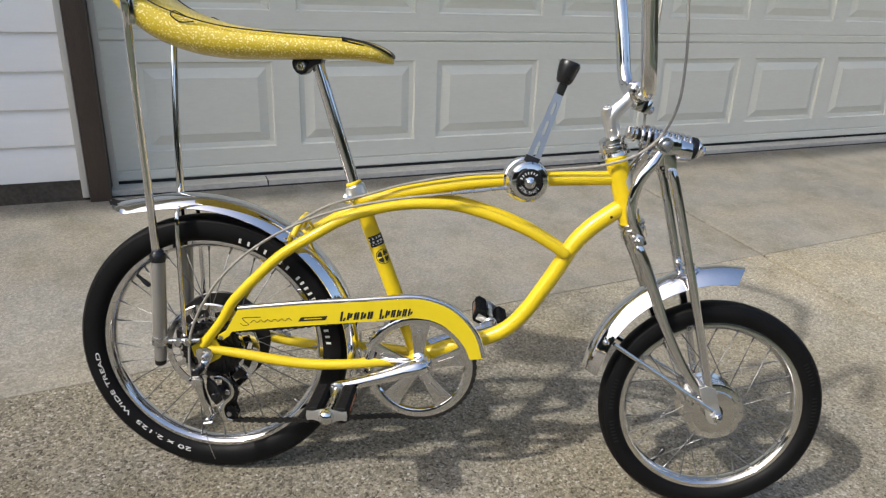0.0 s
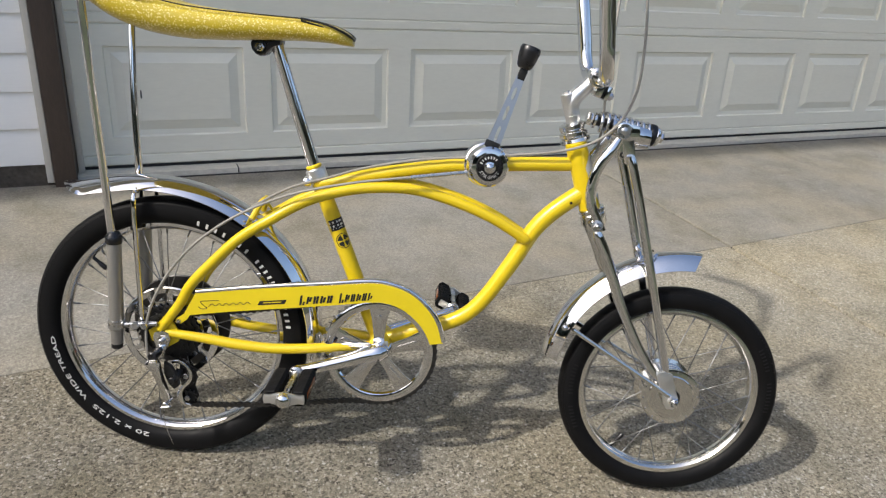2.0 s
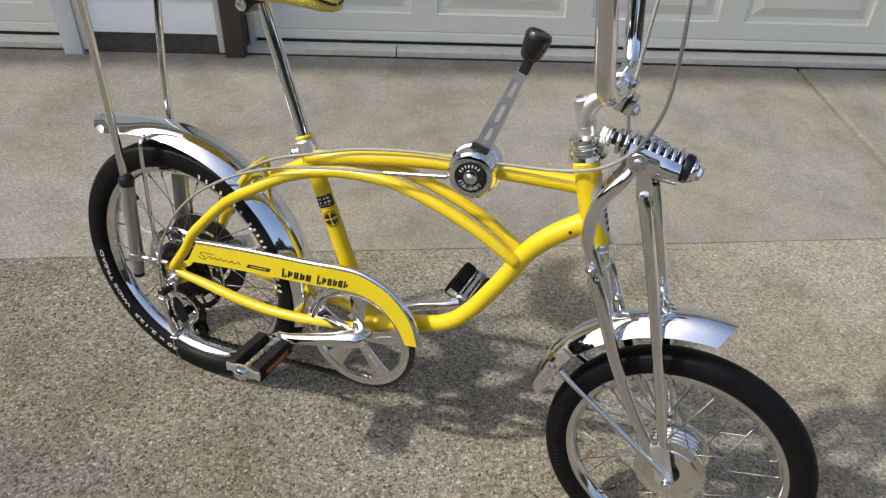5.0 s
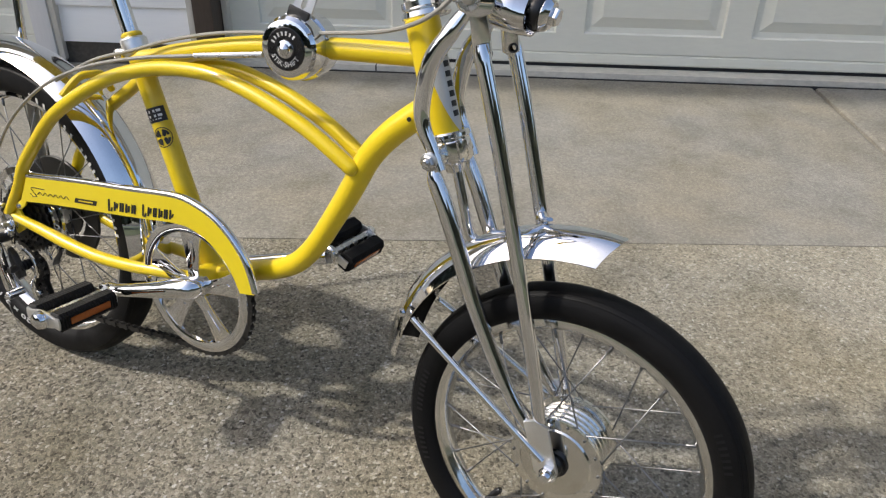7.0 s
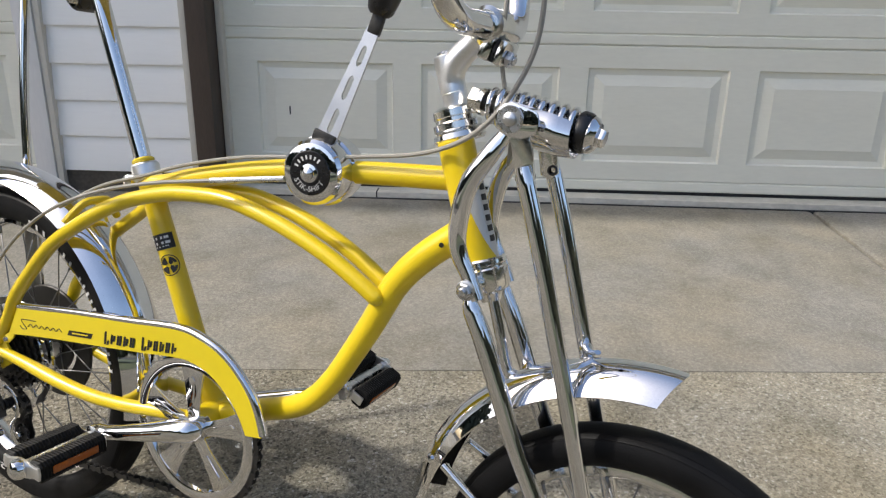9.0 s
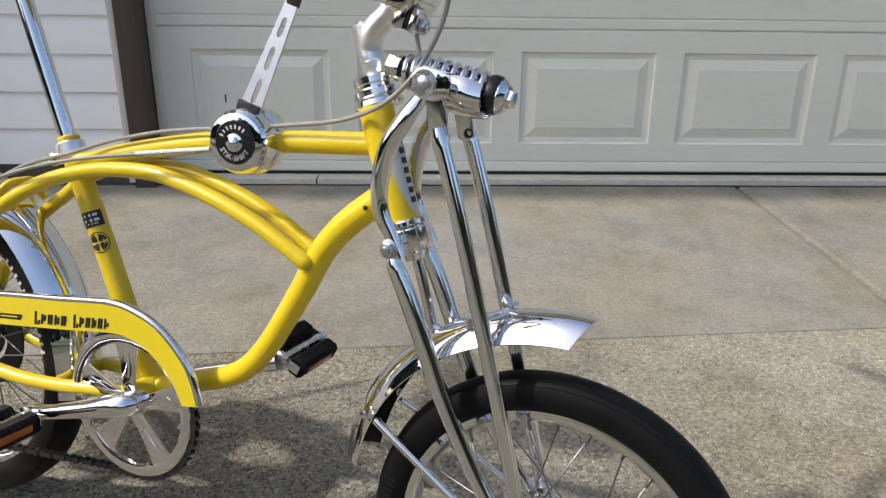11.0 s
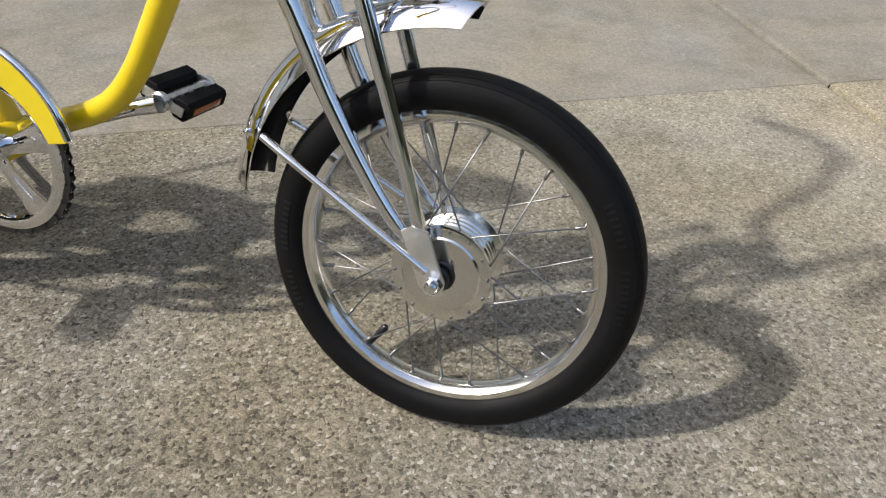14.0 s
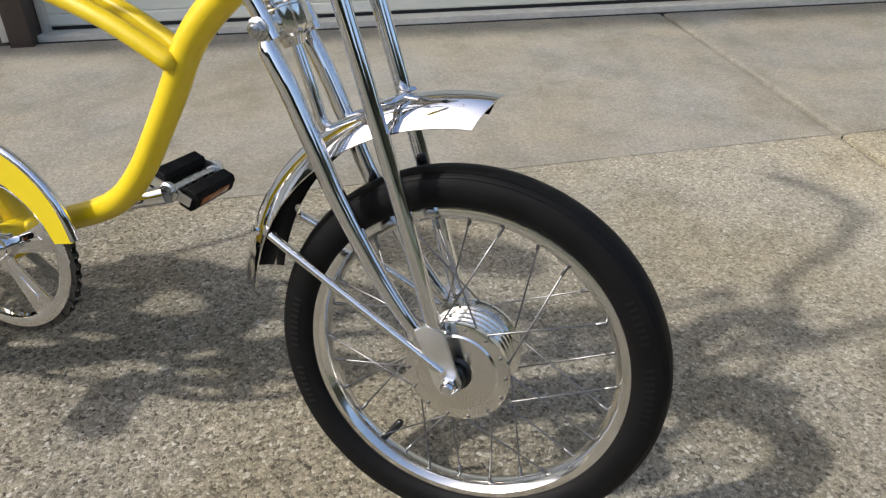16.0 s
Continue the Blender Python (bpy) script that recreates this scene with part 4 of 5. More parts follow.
for s in (-1, 1):
    part("axle_nut", join(lathe([(0, 0), (0.0115, 0), (0.0115, 0.002), (0, 0.002)], (RX, s * 0.049, RZ), (0, s, 0), 20), hexnut((RX, s * 0.051, RZ), (0, s, 0), 0.0095, 0.009)), CHROME, rear)
caliper = part("disc_caliper", join(block((0.050, 0.030, 0.028), (0.075, 0.042, 0.300), 0.005, Matrix.Rotation(radians(-25), 4, "Y")), rod((0.085, 0.028, 0.285), (0.130, 0.040, 0.262), 0.004)), STEEL, label="steel disc brake caliper")


# mudguards
def guard(cx, cz, rows, half, deep, thick=0.0012):
    """A rolled chrome mudguard; rows: (angle, radius of its crown, share of the width)."""
    sect = []
    for k in range(13):
        a = -1 + k / 6
        sect.append((a, -deep * (abs(a) ** 2.2)))
    fine_a = np.interp(np.linspace(0, len(rows) - 1, 56), range(len(rows)), [r[0] for r in rows])
    fine_r = [p.y for p in spline([(i, r[1], 0) for i, r in enumerate(rows)], 12)]
    fine_r = np.interp(np.linspace(0, 1, 56), np.linspace(0, 1, len(fine_r)), fine_r)
    fine_w = np.interp(np.linspace(0, len(rows) - 1, 56), range(len(rows)), [r[2] for r in rows])
    cut = [r[3] if len(r) > 3 else 0.0 for r in rows]
    fine_c = np.interp(np.linspace(0, len(rows) - 1, 56), range(len(rows)), cut)
    verts, faces = [], []
    for a, r, w, c in zip(fine_a, fine_r, fine_w, fine_c):
        for u, d in sect:
            aa = radians(a + c * abs(u) ** 1.5)
            rr = r + d * (0.55 + 0.45 * w)
            verts.append((cx + rr * math.cos(aa), u * half * w, cz + rr * math.sin(aa)))
        for u, d in reversed(sect):
            aa = radians(a + c * abs(u) ** 1.5)
            rr = r + d * (0.55 + 0.45 * w) - thick
            verts.append((cx + rr * math.cos(aa), u * (half * w - 0.0008), cz + rr * math.sin(aa)))
    n = len(sect) * 2
    for i in range(len(fine_a) - 1):
        for k in range(n):
            q = (k + 1) % n
            faces.append((i * n + k, i * n + q, (i + 1) * n + q, (i + 1) * n + k))
    faces += [tuple(range(n)), tuple(range((len(fine_a) - 1) * n, len(fine_a) * n))]
    return verts, faces


rear_guard = part("rear_mudguard", guard(RX, RZ, [(126, 0.322, 1.0, -3), (121, 0.308, 1.0), (112, 0.297, 1.0), (100, 0.290, 1.0), (86, 0.284, 1.0), (70, 0.280, 1.0), (52, 0.277, 1.0), (34, 0.276, 1.0), (16, 0.276, 1.0), (0, 0.276, 1.0), (-6, 0.276, 0.95)], 0.0385, 0.021), CHROME, label="chrome rear mudguard with a flicked tail", smooth=60)
front_rows = [(85, 0.2665, 1.0, 4), (95, 0.2660, 1.0), (108, 0.2645, 1.0), (124, 0.2610, 1.0), (140, 0.2570, 1.0), (156, 0.2505, 0.98), (168, 0.2450, 0.9)]
front_guard = part("front_mudguard", moved(guard(0.925, 0.218, front_rows, 0.0335, 0.026), pose(0, 0.002, 0)), CHROME, label="short chrome front mudguard", smooth=60)
for s in (-1, 1):
    stay = part("mudguard_stay", tube([(-0.052, s * 0.036, 0.512), (-0.050, s * 0.048, 0.497), (-0.046, s * 0.050, 0.407), (-0.040, s * 0.050, 0.283)], 0.0042, 10, flat=0.6, flat_axis=(0, 1, 0)), CHROME)
    part("stay_rivet", lathe([(0, 0), (0.0055, 0), (0.004, 0.003), (0, 0.004)], (-0.050, s * 0.0345, 0.514), (0, s, 0), 14), CHROME, stay)
    y = FY + s * 0.0500
    stay = part("front_stay", tube([(FX - 0.010, y, FZ + 0.012), (0.748, FY + s * 0.033, 0.320), (0.735, FY + s * 0.028, 0.3265)], 0.0046, 12, step=3), POLISHED)
    part("stay_rivet", lathe([(0, 0), (0.0055, 0), (0.004, 0.003), (0, 0.004)], (0.716, FY + s * 0.0300, 0.331), (-0.3, s, 0.1), 14), CHROME, stay)

# springer fork
FT = 0.001        # middle of the fork at its crown
for s in (-1, 1):
    yt, ym, yb = FT + s * 0.040, FT * 0.5 + FY * 0.5 + s * 0.041, FY + s * 0.0425
    bow = part("fork_leg", tube([(0.764, FT + s * 0.0335, 0.684), (0.757, FT + s * 0.0355, 0.672), (0.747, yt - s * 0.001, 0.655), (0.732, yt, 0.630), (0.7255, yt, 0.603), (0.7245, yt, 0.576), (0.729, yt, 0.558), (0.740, yt, 0.540), (0.752, yt, 0.518)], [0.006, 0.0075, 0.0092, 0.0098, 0.0098, 0.0094, 0.009, 0.0078, 0.0075], 16, flat=0.72, flat_axis=(0, 1, 0)), CHROME, label="bowed chrome fork leg")
    part("lower_leg", tube([(0.745, yt, 0.520), (0.748, yt, 0.507), (0.762, yt, 0.482), (0.784, yt, 0.436), (0.809, yt, 0.382), (0.847, ym, 0.316), (0.880, yb, 0.270), (0.899, yb, 0.250)], [0.006, 0.0098, 0.0102, 0.010, 0.0096, 0.009, 0.0082, 0.0062], 16, flat=0.8, flat_axis=(0, 1, 0)), CHROME, bow)
    part("pivot_bolt", join(lathe([(0, 0), (0.0098, 0), (0.0098, 0.002), (0.007, 0.003), (0, 0.003)], (0.742, yt + s * 0.006, 0.527), (0, s, 0), 20), hexnut((0.742, yt + s * 0.008, 0.527), (0, s, 0), 0.0078, 0.0055), lathe([(0, 0), (0.0045, 0), (0.0045, 0.002), (0.003, 0.0035), (0, 0.0035)], (0.742, yt + s * 0.0135, 0.527), (0, s, 0), 14)), STEEL, bow)
    strut = part("fork_strut", tube([(0.781, yt, 0.650), (0.786, yt, 0.636), (0.7985, yt, 0.602), (0.8145, yt, 0.556), (0.8455, yt, 0.462), (0.884, ym, 0.342), (0.906, yb, 0.270), (0.914, yb, 0.246)], [0.0066, 0.0086, 0.0084, 0.0082, 0.0082, 0.0082, 0.0076, 0.006], 16, flat=0.85, flat_axis=(0, 1, 0)), CHROME, label="straight chrome fork strut")
    part("strut_tab", prism([(0.762, 0.700), (0.775, 0.694), (0.786, 0.668), (0.792, 0.640), (0.784, 0.632), (0.774, 0.636), (0.766, 0.668), (0.754, 0.690)], yt - s * 0.0055 - 0.0022, yt - s * 0.0055 + 0.0022, 0.001), POLISHED, strut)
    part("strut_eye", lathe([(0.0030, 0.0), (0.0052, 0.0005), (0.0052, 0.0020), (0.0030, 0.0022)], (0.786, yt - s * 0.0080, 0.642), (0.25, -s, 0.15), 16), DARK_STEEL, strut)
    part("axle_plate", prism([(0.890, 0.264), (0.902, 0.271), (0.918, 0.267), (0.928, 0.240), (0.939, 0.214), (0.937, 0.203), (0.930, 0.197), (0.920, 0.198), (0.912, 0.207), (0.901, 0.236)], yb + s * 0.0050 - 0.0026, yb + s * 0.0050 + 0.0026, 0.0016), ALLOY, strut, "flat alloy axle plate")
    part("mudguard_tab", tube([(0.839, yt - s * 0.002, 0.482), (0.845, yt - s * 0.005, 0.474), (0.853, FT + s * 0.020, 0.4735), (0.862, FT + s * 0.011, 0.4785)], [0.0045, 0.005, 0.005, 0.004], 10, flat=0.5, flat_axis=(0, 0, 1)), CHROME, strut)
crown = part("crown", join(lathe([(0, 0), (0.0215, 0), (0.0235, 0.002), (0.0235, 0.006), (0.0215, 0.008), (0.0215, 0.0095), (0.0225, 0.011), (0.0225, 0.028), (0.020, 0.033), (0.013, 0.036), (0.010, 0.044), (0, 0.044)], (0.7365, HEAD, 0.5495), head, 32)), POLISHED, label="chrome fork crown", smooth=30)
part("pivot_axle", rod((0.742, FT - 0.040, 0.527), (0.742, FT + 0.040, 0.527), 0.0105, 20), POLISHED, crown)
part("mudguard_rod", tube([(0.752, FT, 0.512), (0.765, FT, 0.476), (0.776, FT, 0.443), (0.783, FT, 0.436), (0.796, FT, 0.437)], [0.0062, 0.0062, 0.0058, 0.006, 0.0045], 12), CHROME, crown)
headset = part("headset", join(lathe([(0.0, 0), (0.0245, 0), (0.0268, 0.003), (0.0256, 0.008), (0.0217, 0.01), (0.0245, 0.012), (0.0245, 0.018), (0.0211, 0.02), (0.0211, 0.023), (0.0222, 0.0245), (0.0222, 0.031), (0.0177, 0.034), (0.016, 0.0345), (0.0, 0.0345)], Vector((0.695, 0.010, 0.660)), -head, 32)), POLISHED, label="chrome headset cups and lock nut", smooth=25)

# spring, yoke, rubber buffer
ax = Vector((0.120, 0.000, -0.0205)).normalized()
s0 = Vector((0.714, FT, 0.702))
n2 = Vector((0, 1, 0))
n3 = ax.cross(n2).normalized()
coil = []
TURNS = 8.5
for k in range(int(TURNS * 14) + 1):
    a = 2 * math.pi * k / 14
    rr = 0.0180 if k > 20 else 0.0135 + 0.0045 * k / 20
    coil.append(s0 + ax * (0.012 + 0.086 * k / (TURNS * 14)) + (n2 * math.cos(a) + n3 * math.sin(a)) * rr)
part("spring", tube(coil, 0.0031, 8, curve=False), CHROME, label="chrome coil spring", smooth=60)
part("spring_rod", join(rod(s0 - ax * 0.004, s0 + ax * 0.119, 0.0085)), DARK_STEEL, label="dark rod inside the spring")
part("spring_nut", join(hexnut(s0 - ax * 0.008, ax, 0.0120, 0.011), lathe([(0, 0), (0.0135, 0), (0.0135, 0.004), (0, 0.004)], s0 + ax * 0.004, ax, 20)), POLISHED)


def yoke_shell():
    """A folded plate: its section wraps the spring from below, open above, and narrows round the end."""
    verts, faces, n, seg = [], [], 12, 20
    for i in range(n + 1):
        d = 0.034 + 0.068 * i / n
        close = max(0.0, (i - 9) / 3)
        for inner in (0, 1):
            for k in range(seg + 1):
                a = radians(-132 + 264 * k / seg)
                side, low = math.sin(a), -math.cos(a)
                r = 0.0262 - 0.003 * close - 0.0018 * inner
                verts.append(s0 + ax * d + n2 * side * r * 1.08 + Vector((0, 0, 1)) * (low * r * 0.88 - 0.005))
    m = seg + 1
    for i in range(n):
        for k in range(seg):
            o, q = i * 2 * m, (i + 1) * 2 * m
            faces += [(o + k, o + k + 1, q + k + 1, q + k), (o + m + k, q + m + k, q + m + k + 1, o + m + k + 1)]
        for k in (0, seg):
            o, q = i * 2 * m, (i + 1) * 2 * m
            faces.append((o + k, q + k, q + m + k, o + m + k))
    for i in (0, n):
        o = i * 2 * m
        for k in range(seg):
            faces.append((o + k, o + m + k, o + m + k + 1, o + k + 1))
    return verts, faces


yoke = part("yoke", yoke_shell(), CHROME, label="chrome spring yoke", smooth=60)
for s in (-1, 1):
    part("yoke_ear", prism([(0.7490, 0.690), (0.7510, 0.6975), (0.7560, 0.7030), (0.764, 0.7050), (0.776, 0.7020), (0.788, 0.6990), (0.791, 0.690), (0.788, 0.6790), (0.776, 0.6740), (0.764, 0.6745), (0.7560, 0.6770), (0.7510, 0.6825)], FT + s * 0.0385 - 0.0018, FT + s * 0.0385 + 0.0018, 0.0012), CHROME, yoke)
    part("link_bolt", join(lathe([(0, 0), (0.0125, 0), (0.0125, 0.0010), (0.0118, 0.0016), (0, 0.0016)], (0.764, FT + s * 0.0402, 0.690), (0, s, 0), 28), lathe([(0, 0), (0.0066, 0), (0.0062, 0.0022), (0.0046, 0.0032), (0, 0.0035)], (0.764, FT + s * 0.0417, 0.690), (0, s, 0), 20)), STEEL, yoke)
part("rubber_buffer", lathe([(0, 0), (0.0180, 0), (0.0192, 0.002), (0.0192, 0.009), (0.0180, 0.011), (0, 0.011)], s0 + ax * 0.1020, ax, 28), BLACK, label="black rubber buffer")
part("end_nut", join(lathe([(0, 0), (0.0168, 0), (0.0175, 0.002), (0.0165, 0.005), (0.0125, 0.009), (0, 0.009)], s0 + ax * 0.1127, ax, 24), hexnut(s0 + ax * 0.1205, ax, 0.0095, 0.008)), CHROME)

# stem, bars, grips
stem = part("stem", join(rod((0.694, 0.004, 0.672), (0.683, 0.003, 0.705), 0.0122, 20), tube([(0.686, 0.003, 0.698), (0.679, 0.002, 0.720), (0.684, 0, 0.736), (0.698, 0, 0.752), (0.712, 0, 0.768)], [0.0126, 0.0135, 0.0128, 0.0118, 0.0130], 18), rod((0.6835, 0.002, 0.704), (0.6700, 0.002, 0.7405), 0.0130, 20, 0.0015)), ALLOY, label="satin alloy handlebar stem")
stem.location.y = 0.006
stem_clamp = part("stem_clamp", rod((0.717, -0.019, 0.770), (0.717, 0.019, 0.770), 0.0180, 28, 0.004), POLISHED, stem, "polished split handlebar clamp")
tilt = Matrix.Rotation(radians(18), 4, "Y")
part("clamp_ear", block((0.0120, 0.034, 0.024), (0.7205, 0, 0.751), 0.0025, tilt), POLISHED, stem)
part("clamp_gap", block((0.0034, 0.030, 0.022), (0.7282, 0, 0.7485), 0.0004, tilt), BLACK, stem)
part("clamp_ear", block((0.0080, 0.032, 0.024), (0.7342, 0, 0.7465), 0.0025, tilt), POLISHED, stem)
part("stem_bolt", hexnut((0.6695, 0.002, 0.738), (-0.36, 0, 0.93), 0.0070, 0.006), STEEL, stem)
part("clamp_bolt", join(rod((0.712, -0.004, 0.751), (0.746, -0.004, 0.740), 0.0042), hexnut((0.7380, -0.004, 0.7425), (0.95, 0, -0.31), 0.0080, 0.006), lathe([(0, 0), (0.0075, 0), (0.006, 0.004), (0, 0.005)], (0.7140, -0.004, 0.7505), (-0.95, 0, 0.31), 16)), STEEL, stem)
half_bar = [(0.560, 0.300, 1.080), (0.600, 0.250, 1.096), (0.628, 0.205, 1.100), (0.642, 0.172, 1.088), (0.654, 0.148, 1.050), (0.674, 0.118, 0.975), (0.690, 0.102, 0.900), (0.701, 0.094, 0.838), (0.7065, 0.0895, 0.803), (0.7115, 0.079, 0.7805), (0.7155, 0.060, 0.7705), (0.717, 0.030, 0.770)]
part("handlebar", tube([(x, -y, z) for x, y, z in half_bar] + list(reversed(half_bar)), 0.0124, 18), CHROME, label="tall chrome ape-hanger handlebar")
for s in (-1, 1):
    part("grip", tube([(0.594, s * 0.258, 1.0945), (0.566, s * 0.293, 1.0825), (0.536, s * 0.328, 1.066)], 0.0155, 16), YELLOW, label="yellow plastic grip")

# cables
part("brake_cable", tube([(0.640, -0.180, 1.085), (0.730, -0.120, 1.080), (0.762, -0.050, 0.990), (0.766, -0.030, 0.923), (0.773, -0.030, 0.872), (0.7775, -0.030, 0.819), (0.7765, -0.030, 0.756), (0.757, -0.034, 0.706), (0.722, -0.030, 0.669), (0.668, -0.020, 0.6455), (0.593, -0.015, 0.6315), (0.530, -0.015, 0.622), (0.470, -0.012, 0.614), (0.412, -0.012, 0.604), (0.336, -0.012, 0.5845), (0.275, -0.018, 0.563), (0.211, -0.030, 0.541), (0.150, -0.046, 0.505)], 0.0024, 8), CABLE)
part("brake_cable", tube([(0.640, 0.180, 1.085), (0.720, 0.120, 1.060), (0.735, 0.030, 0.960), (0.733, 0.004, 0.860), (0.732, 0.0, 0.755), (0.738, 0.014, 0.700), (0.740, 0.030, 0.665), (0.738, 0.036, 0.640)], 0.0023, 8), CABLE)
part("shift_cable", tube([(0.508, -0.036, 0.597), (0.415, -0.048, 0.5815), (0.320, -0.050, 0.5635), (0.226, -0.052, 0.5375), (0.149, -0.058, 0.503), (0.081, -0.060, 0.456), (0.031, -0.062, 0.404), (-0.004, -0.062, 0.348), (-0.025, -0.062, 0.291), (-0.027, -0.064, 0.235), (-0.018, -0.068, 0.200)], 0.0023, 8), CABLE)
part("cable_ferrule", tube([(0.512, -0.035, 0.5975), (0.418, -0.0475, 0.582)], 0.0034, 10, curve=False), STEEL)

# stick shifter on the top tube
SX, SZ = 0.5425, 0.6095
TURN = Matrix.Translation((SX, 0, SZ)) @ Matrix.Rotation(radians(9), 4, "Z") @ Matrix.Translation((-SX, 0, -SZ))
body = part("shifter", lathe([(0, -0.040), (0.026, -0.040), (0.031, -0.0385), (0.0345, -0.034), (0.036, -0.027), (0.036, -0.012), (0.0385, -0.010), (0.0385, -0.005), (0.036, -0.004), (0.036, 0.018), (0.034, 0.022), (0.0, 0.022)], (SX, 0, SZ), (0, 1, 0), 48), CHROME, label="round chrome gear shifter with a tall lever", smooth=25)
dial = part("dial", lathe([(0, -0.0412), (0.0228, -0.0412), (0.0236, -0.0402)], (SX, 0, SZ), (0, 1, 0), 40), BLACK, body, "black dial with a ring of white print")
stik = letters("STIK-SHIFT", 0.0080)
ring_text = [(SX + (0.0168 - q.y) * math.sin(q.x / 0.0168), -0.0414, SZ - (0.0168 - q.y) * math.cos(q.x / 0.0168)) for q in stik[0]]
part("dial_print", solid((ring_text, stik[1]), (0, -1, 0), 0.0002), WHITE_INK, dial)
part("dial_bars", solid(arc_text(bars_line(7, 0.0020, 0.0046, 0.0030), (SX, 0, SZ), 0.0168, -0.0414, 100), (0, -1, 0), 0.0002), WHITE_INK, dial)
part("dial_screw", lathe([(0.0105, 0), (0.0098, 0.0018), (0.0066, 0.0026), (0.0060, 0.0046), (0.0035, 0.0064), (0, 0.0070)], (SX, -0.0412, SZ), (0, -1, 0), 28), CHROME, body)
body.matrix_local = TURN


def lever_shell():
    """A flat arm with three long rounded slots."""
    a, b = Vector((0.5450, -0.020, 0.636)), Vector((0.5870, -0.003, 0.760))
    d = (b - a).normalized()
    n = Vector((d.z, 0, -d.x))
    length, t = (b - a).length, 0.0016
    rows = sorted(set([0.0, length] + [round(c + e, 5) for c0, c1 in ((0.016, 0.044), (0.054, 0.081), (0.091, 0.114)) for c, s in ((c0, 1), (c1, -1)) for e in (0.0, s * 0.0012, s * 0.004)]))

    def slot(l):
        for c0, c1 in ((0.016, 0.044), (0.054, 0.081), (0.091, 0.114)):
            if c0 - 1e-6 <= l <= c1 + 1e-6:
                e = min(l - c0, c1 - l)
                return 0.0030 * min(1.0, (max(e, 0.0) / 0.004)) ** 0.5
        return 0.0

    shells = []
    for s in (-1, 1):
        verts, faces = [], []
        for l in rows:
            half = 0.0128 - 0.0056 * l / length
            o = a + d * l
            for y in (-t, t):
                verts += [o + n * s * slot(l) + Vector((0, y, 0)), o + n * s * half + Vector((0, y, 0))]
        for i in range(len(rows) - 1):
            q = i * 4
            faces += [(q, q + 1, q + 5, q + 4), (q + 2, q + 6, q + 7, q + 3), (q + 1, q + 3, q + 7, q + 5), (q, q + 4, q + 6, q + 2)]
        q = (len(rows) - 1) * 4
        faces += [(0, 2, 3, 1), (q, q + 1, q + 3, q + 2)]
        shells.append((verts, faces))
    return join(*shells)


lever = part("lever", lever_shell(), LEVER, body, "slotted alloy lever arm", smooth=0)
part("lever_root", block((0.026, 0.006, 0.024), (0.545, -0.021, 0.640), 0.002, Matrix.Rotation(radians(17), 4, "Y")), DARK_STEEL, body)
part("lever_neck", block((0.014, 0.007, 0.026), (0.5900, -0.002, 0.767), 0.002, Matrix.Rotation(radians(17), 4, "Y")), DARK_STEEL, body)
part("knob", lathe([(0, 0), (0.0100, 0.0), (0.0135, 0.004), (0.0162, 0.016), (0.0178, 0.028), (0.0180, 0.033), (0.0160, 0.0375), (0.0125, 0.038), (0.0115, 0.0365), (0, 0.0365)], (0.5910, -0.001, 0.774), (0.26, 0, 1), 28), BLACK, body, "black plastic knob")

# chain guard
TOP = [(0.057, 0.343), (0.172, 0.363), (0.282, 0.379), (0.345, 0.388), (0.385, 0.390), (0.431, 0.377), (0.463, 0.353), (0.486, 0.323), (0.499, 0.285)]
LOW = [(0.476, 0.281), (0.465, 0.303), (0.449, 0.323), (0.424, 0.343), (0.400, 0.352), (0.372, 0.354), (0.314, 0.3455), (0.234, 0.3325), (0.113, 0.313), (0.034, 0.298)]
t_fine = [(p.x, p.z) for p in spline([(x, 0, z) for x, z in TOP], 5)]
l_fine = [(p.x, p.z) for p in spline([(x, 0, z) for x, z in LOW], 5)]


def strip(upper, lower, y0, y1, bevel=0.0):
    """A plate between two curves of the same count."""
    n = len(upper)
    verts = [(x, y, z) for y in (y0, y1) for c in (upper, lower) for x, z in c]
    faces = []
    for i in range(n - 1):
        faces += [(i, i + 1, n + i + 1, n + i), (2 * n + i, 3 * n + i, 3 * n + i + 1, 2 * n + i + 1), (i, 2 * n + i, 2 * n + i + 1, i + 1), (n + i, n + i + 1, 3 * n + i + 1, 3 * n + i)]
    faces += [(0, n, 3 * n, 2 * n), (n - 1, 3 * n - 1, 4 * n - 1, 2 * n - 1)]
    return [Vector(v) for v in verts], faces


def resample(curve, n):
    d = [0.0]
    for a, b in zip(curve, curve[1:]):
        d.append(d[-1] + math.hypot(b[0] - a[0], b[1] - a[1]))
    q = np.linspace(0, d[-1], n)
    return list(zip(np.interp(q, d, [c[0] for c in curve]).tolist(), np.interp(q, d, [c[1] for c in curve]).tolist()))


up_c, lo_c = resample(t_fine, 44), resample(list(reversed(l_fine)), 44)
cg = part("chain_guard", strip(up_c, lo_c, -0.0530, -0.0505), YELLOW_DECAL, label="yellow chain guard with a chrome top edge and black print")
part("guard_edge", tube([(x, -0.0485, z + 0.002) for x, z in resample(t_fine, 22)], 0.0056, 10, step=2, flat=0.85, flat_axis=(0, 0, 1)), CHROME, cg, "chrome rolled edge", smooth=60)
part("guard_tab", prism([(0.034, 0.300), (0.050, 0.306), (0.042, 0.292), (0.030, 0.282), (0.020, 0.284), (0.022, 0.292)], -0.0525, -0.0500, 0.0008), YELLOW_DECAL, cg)
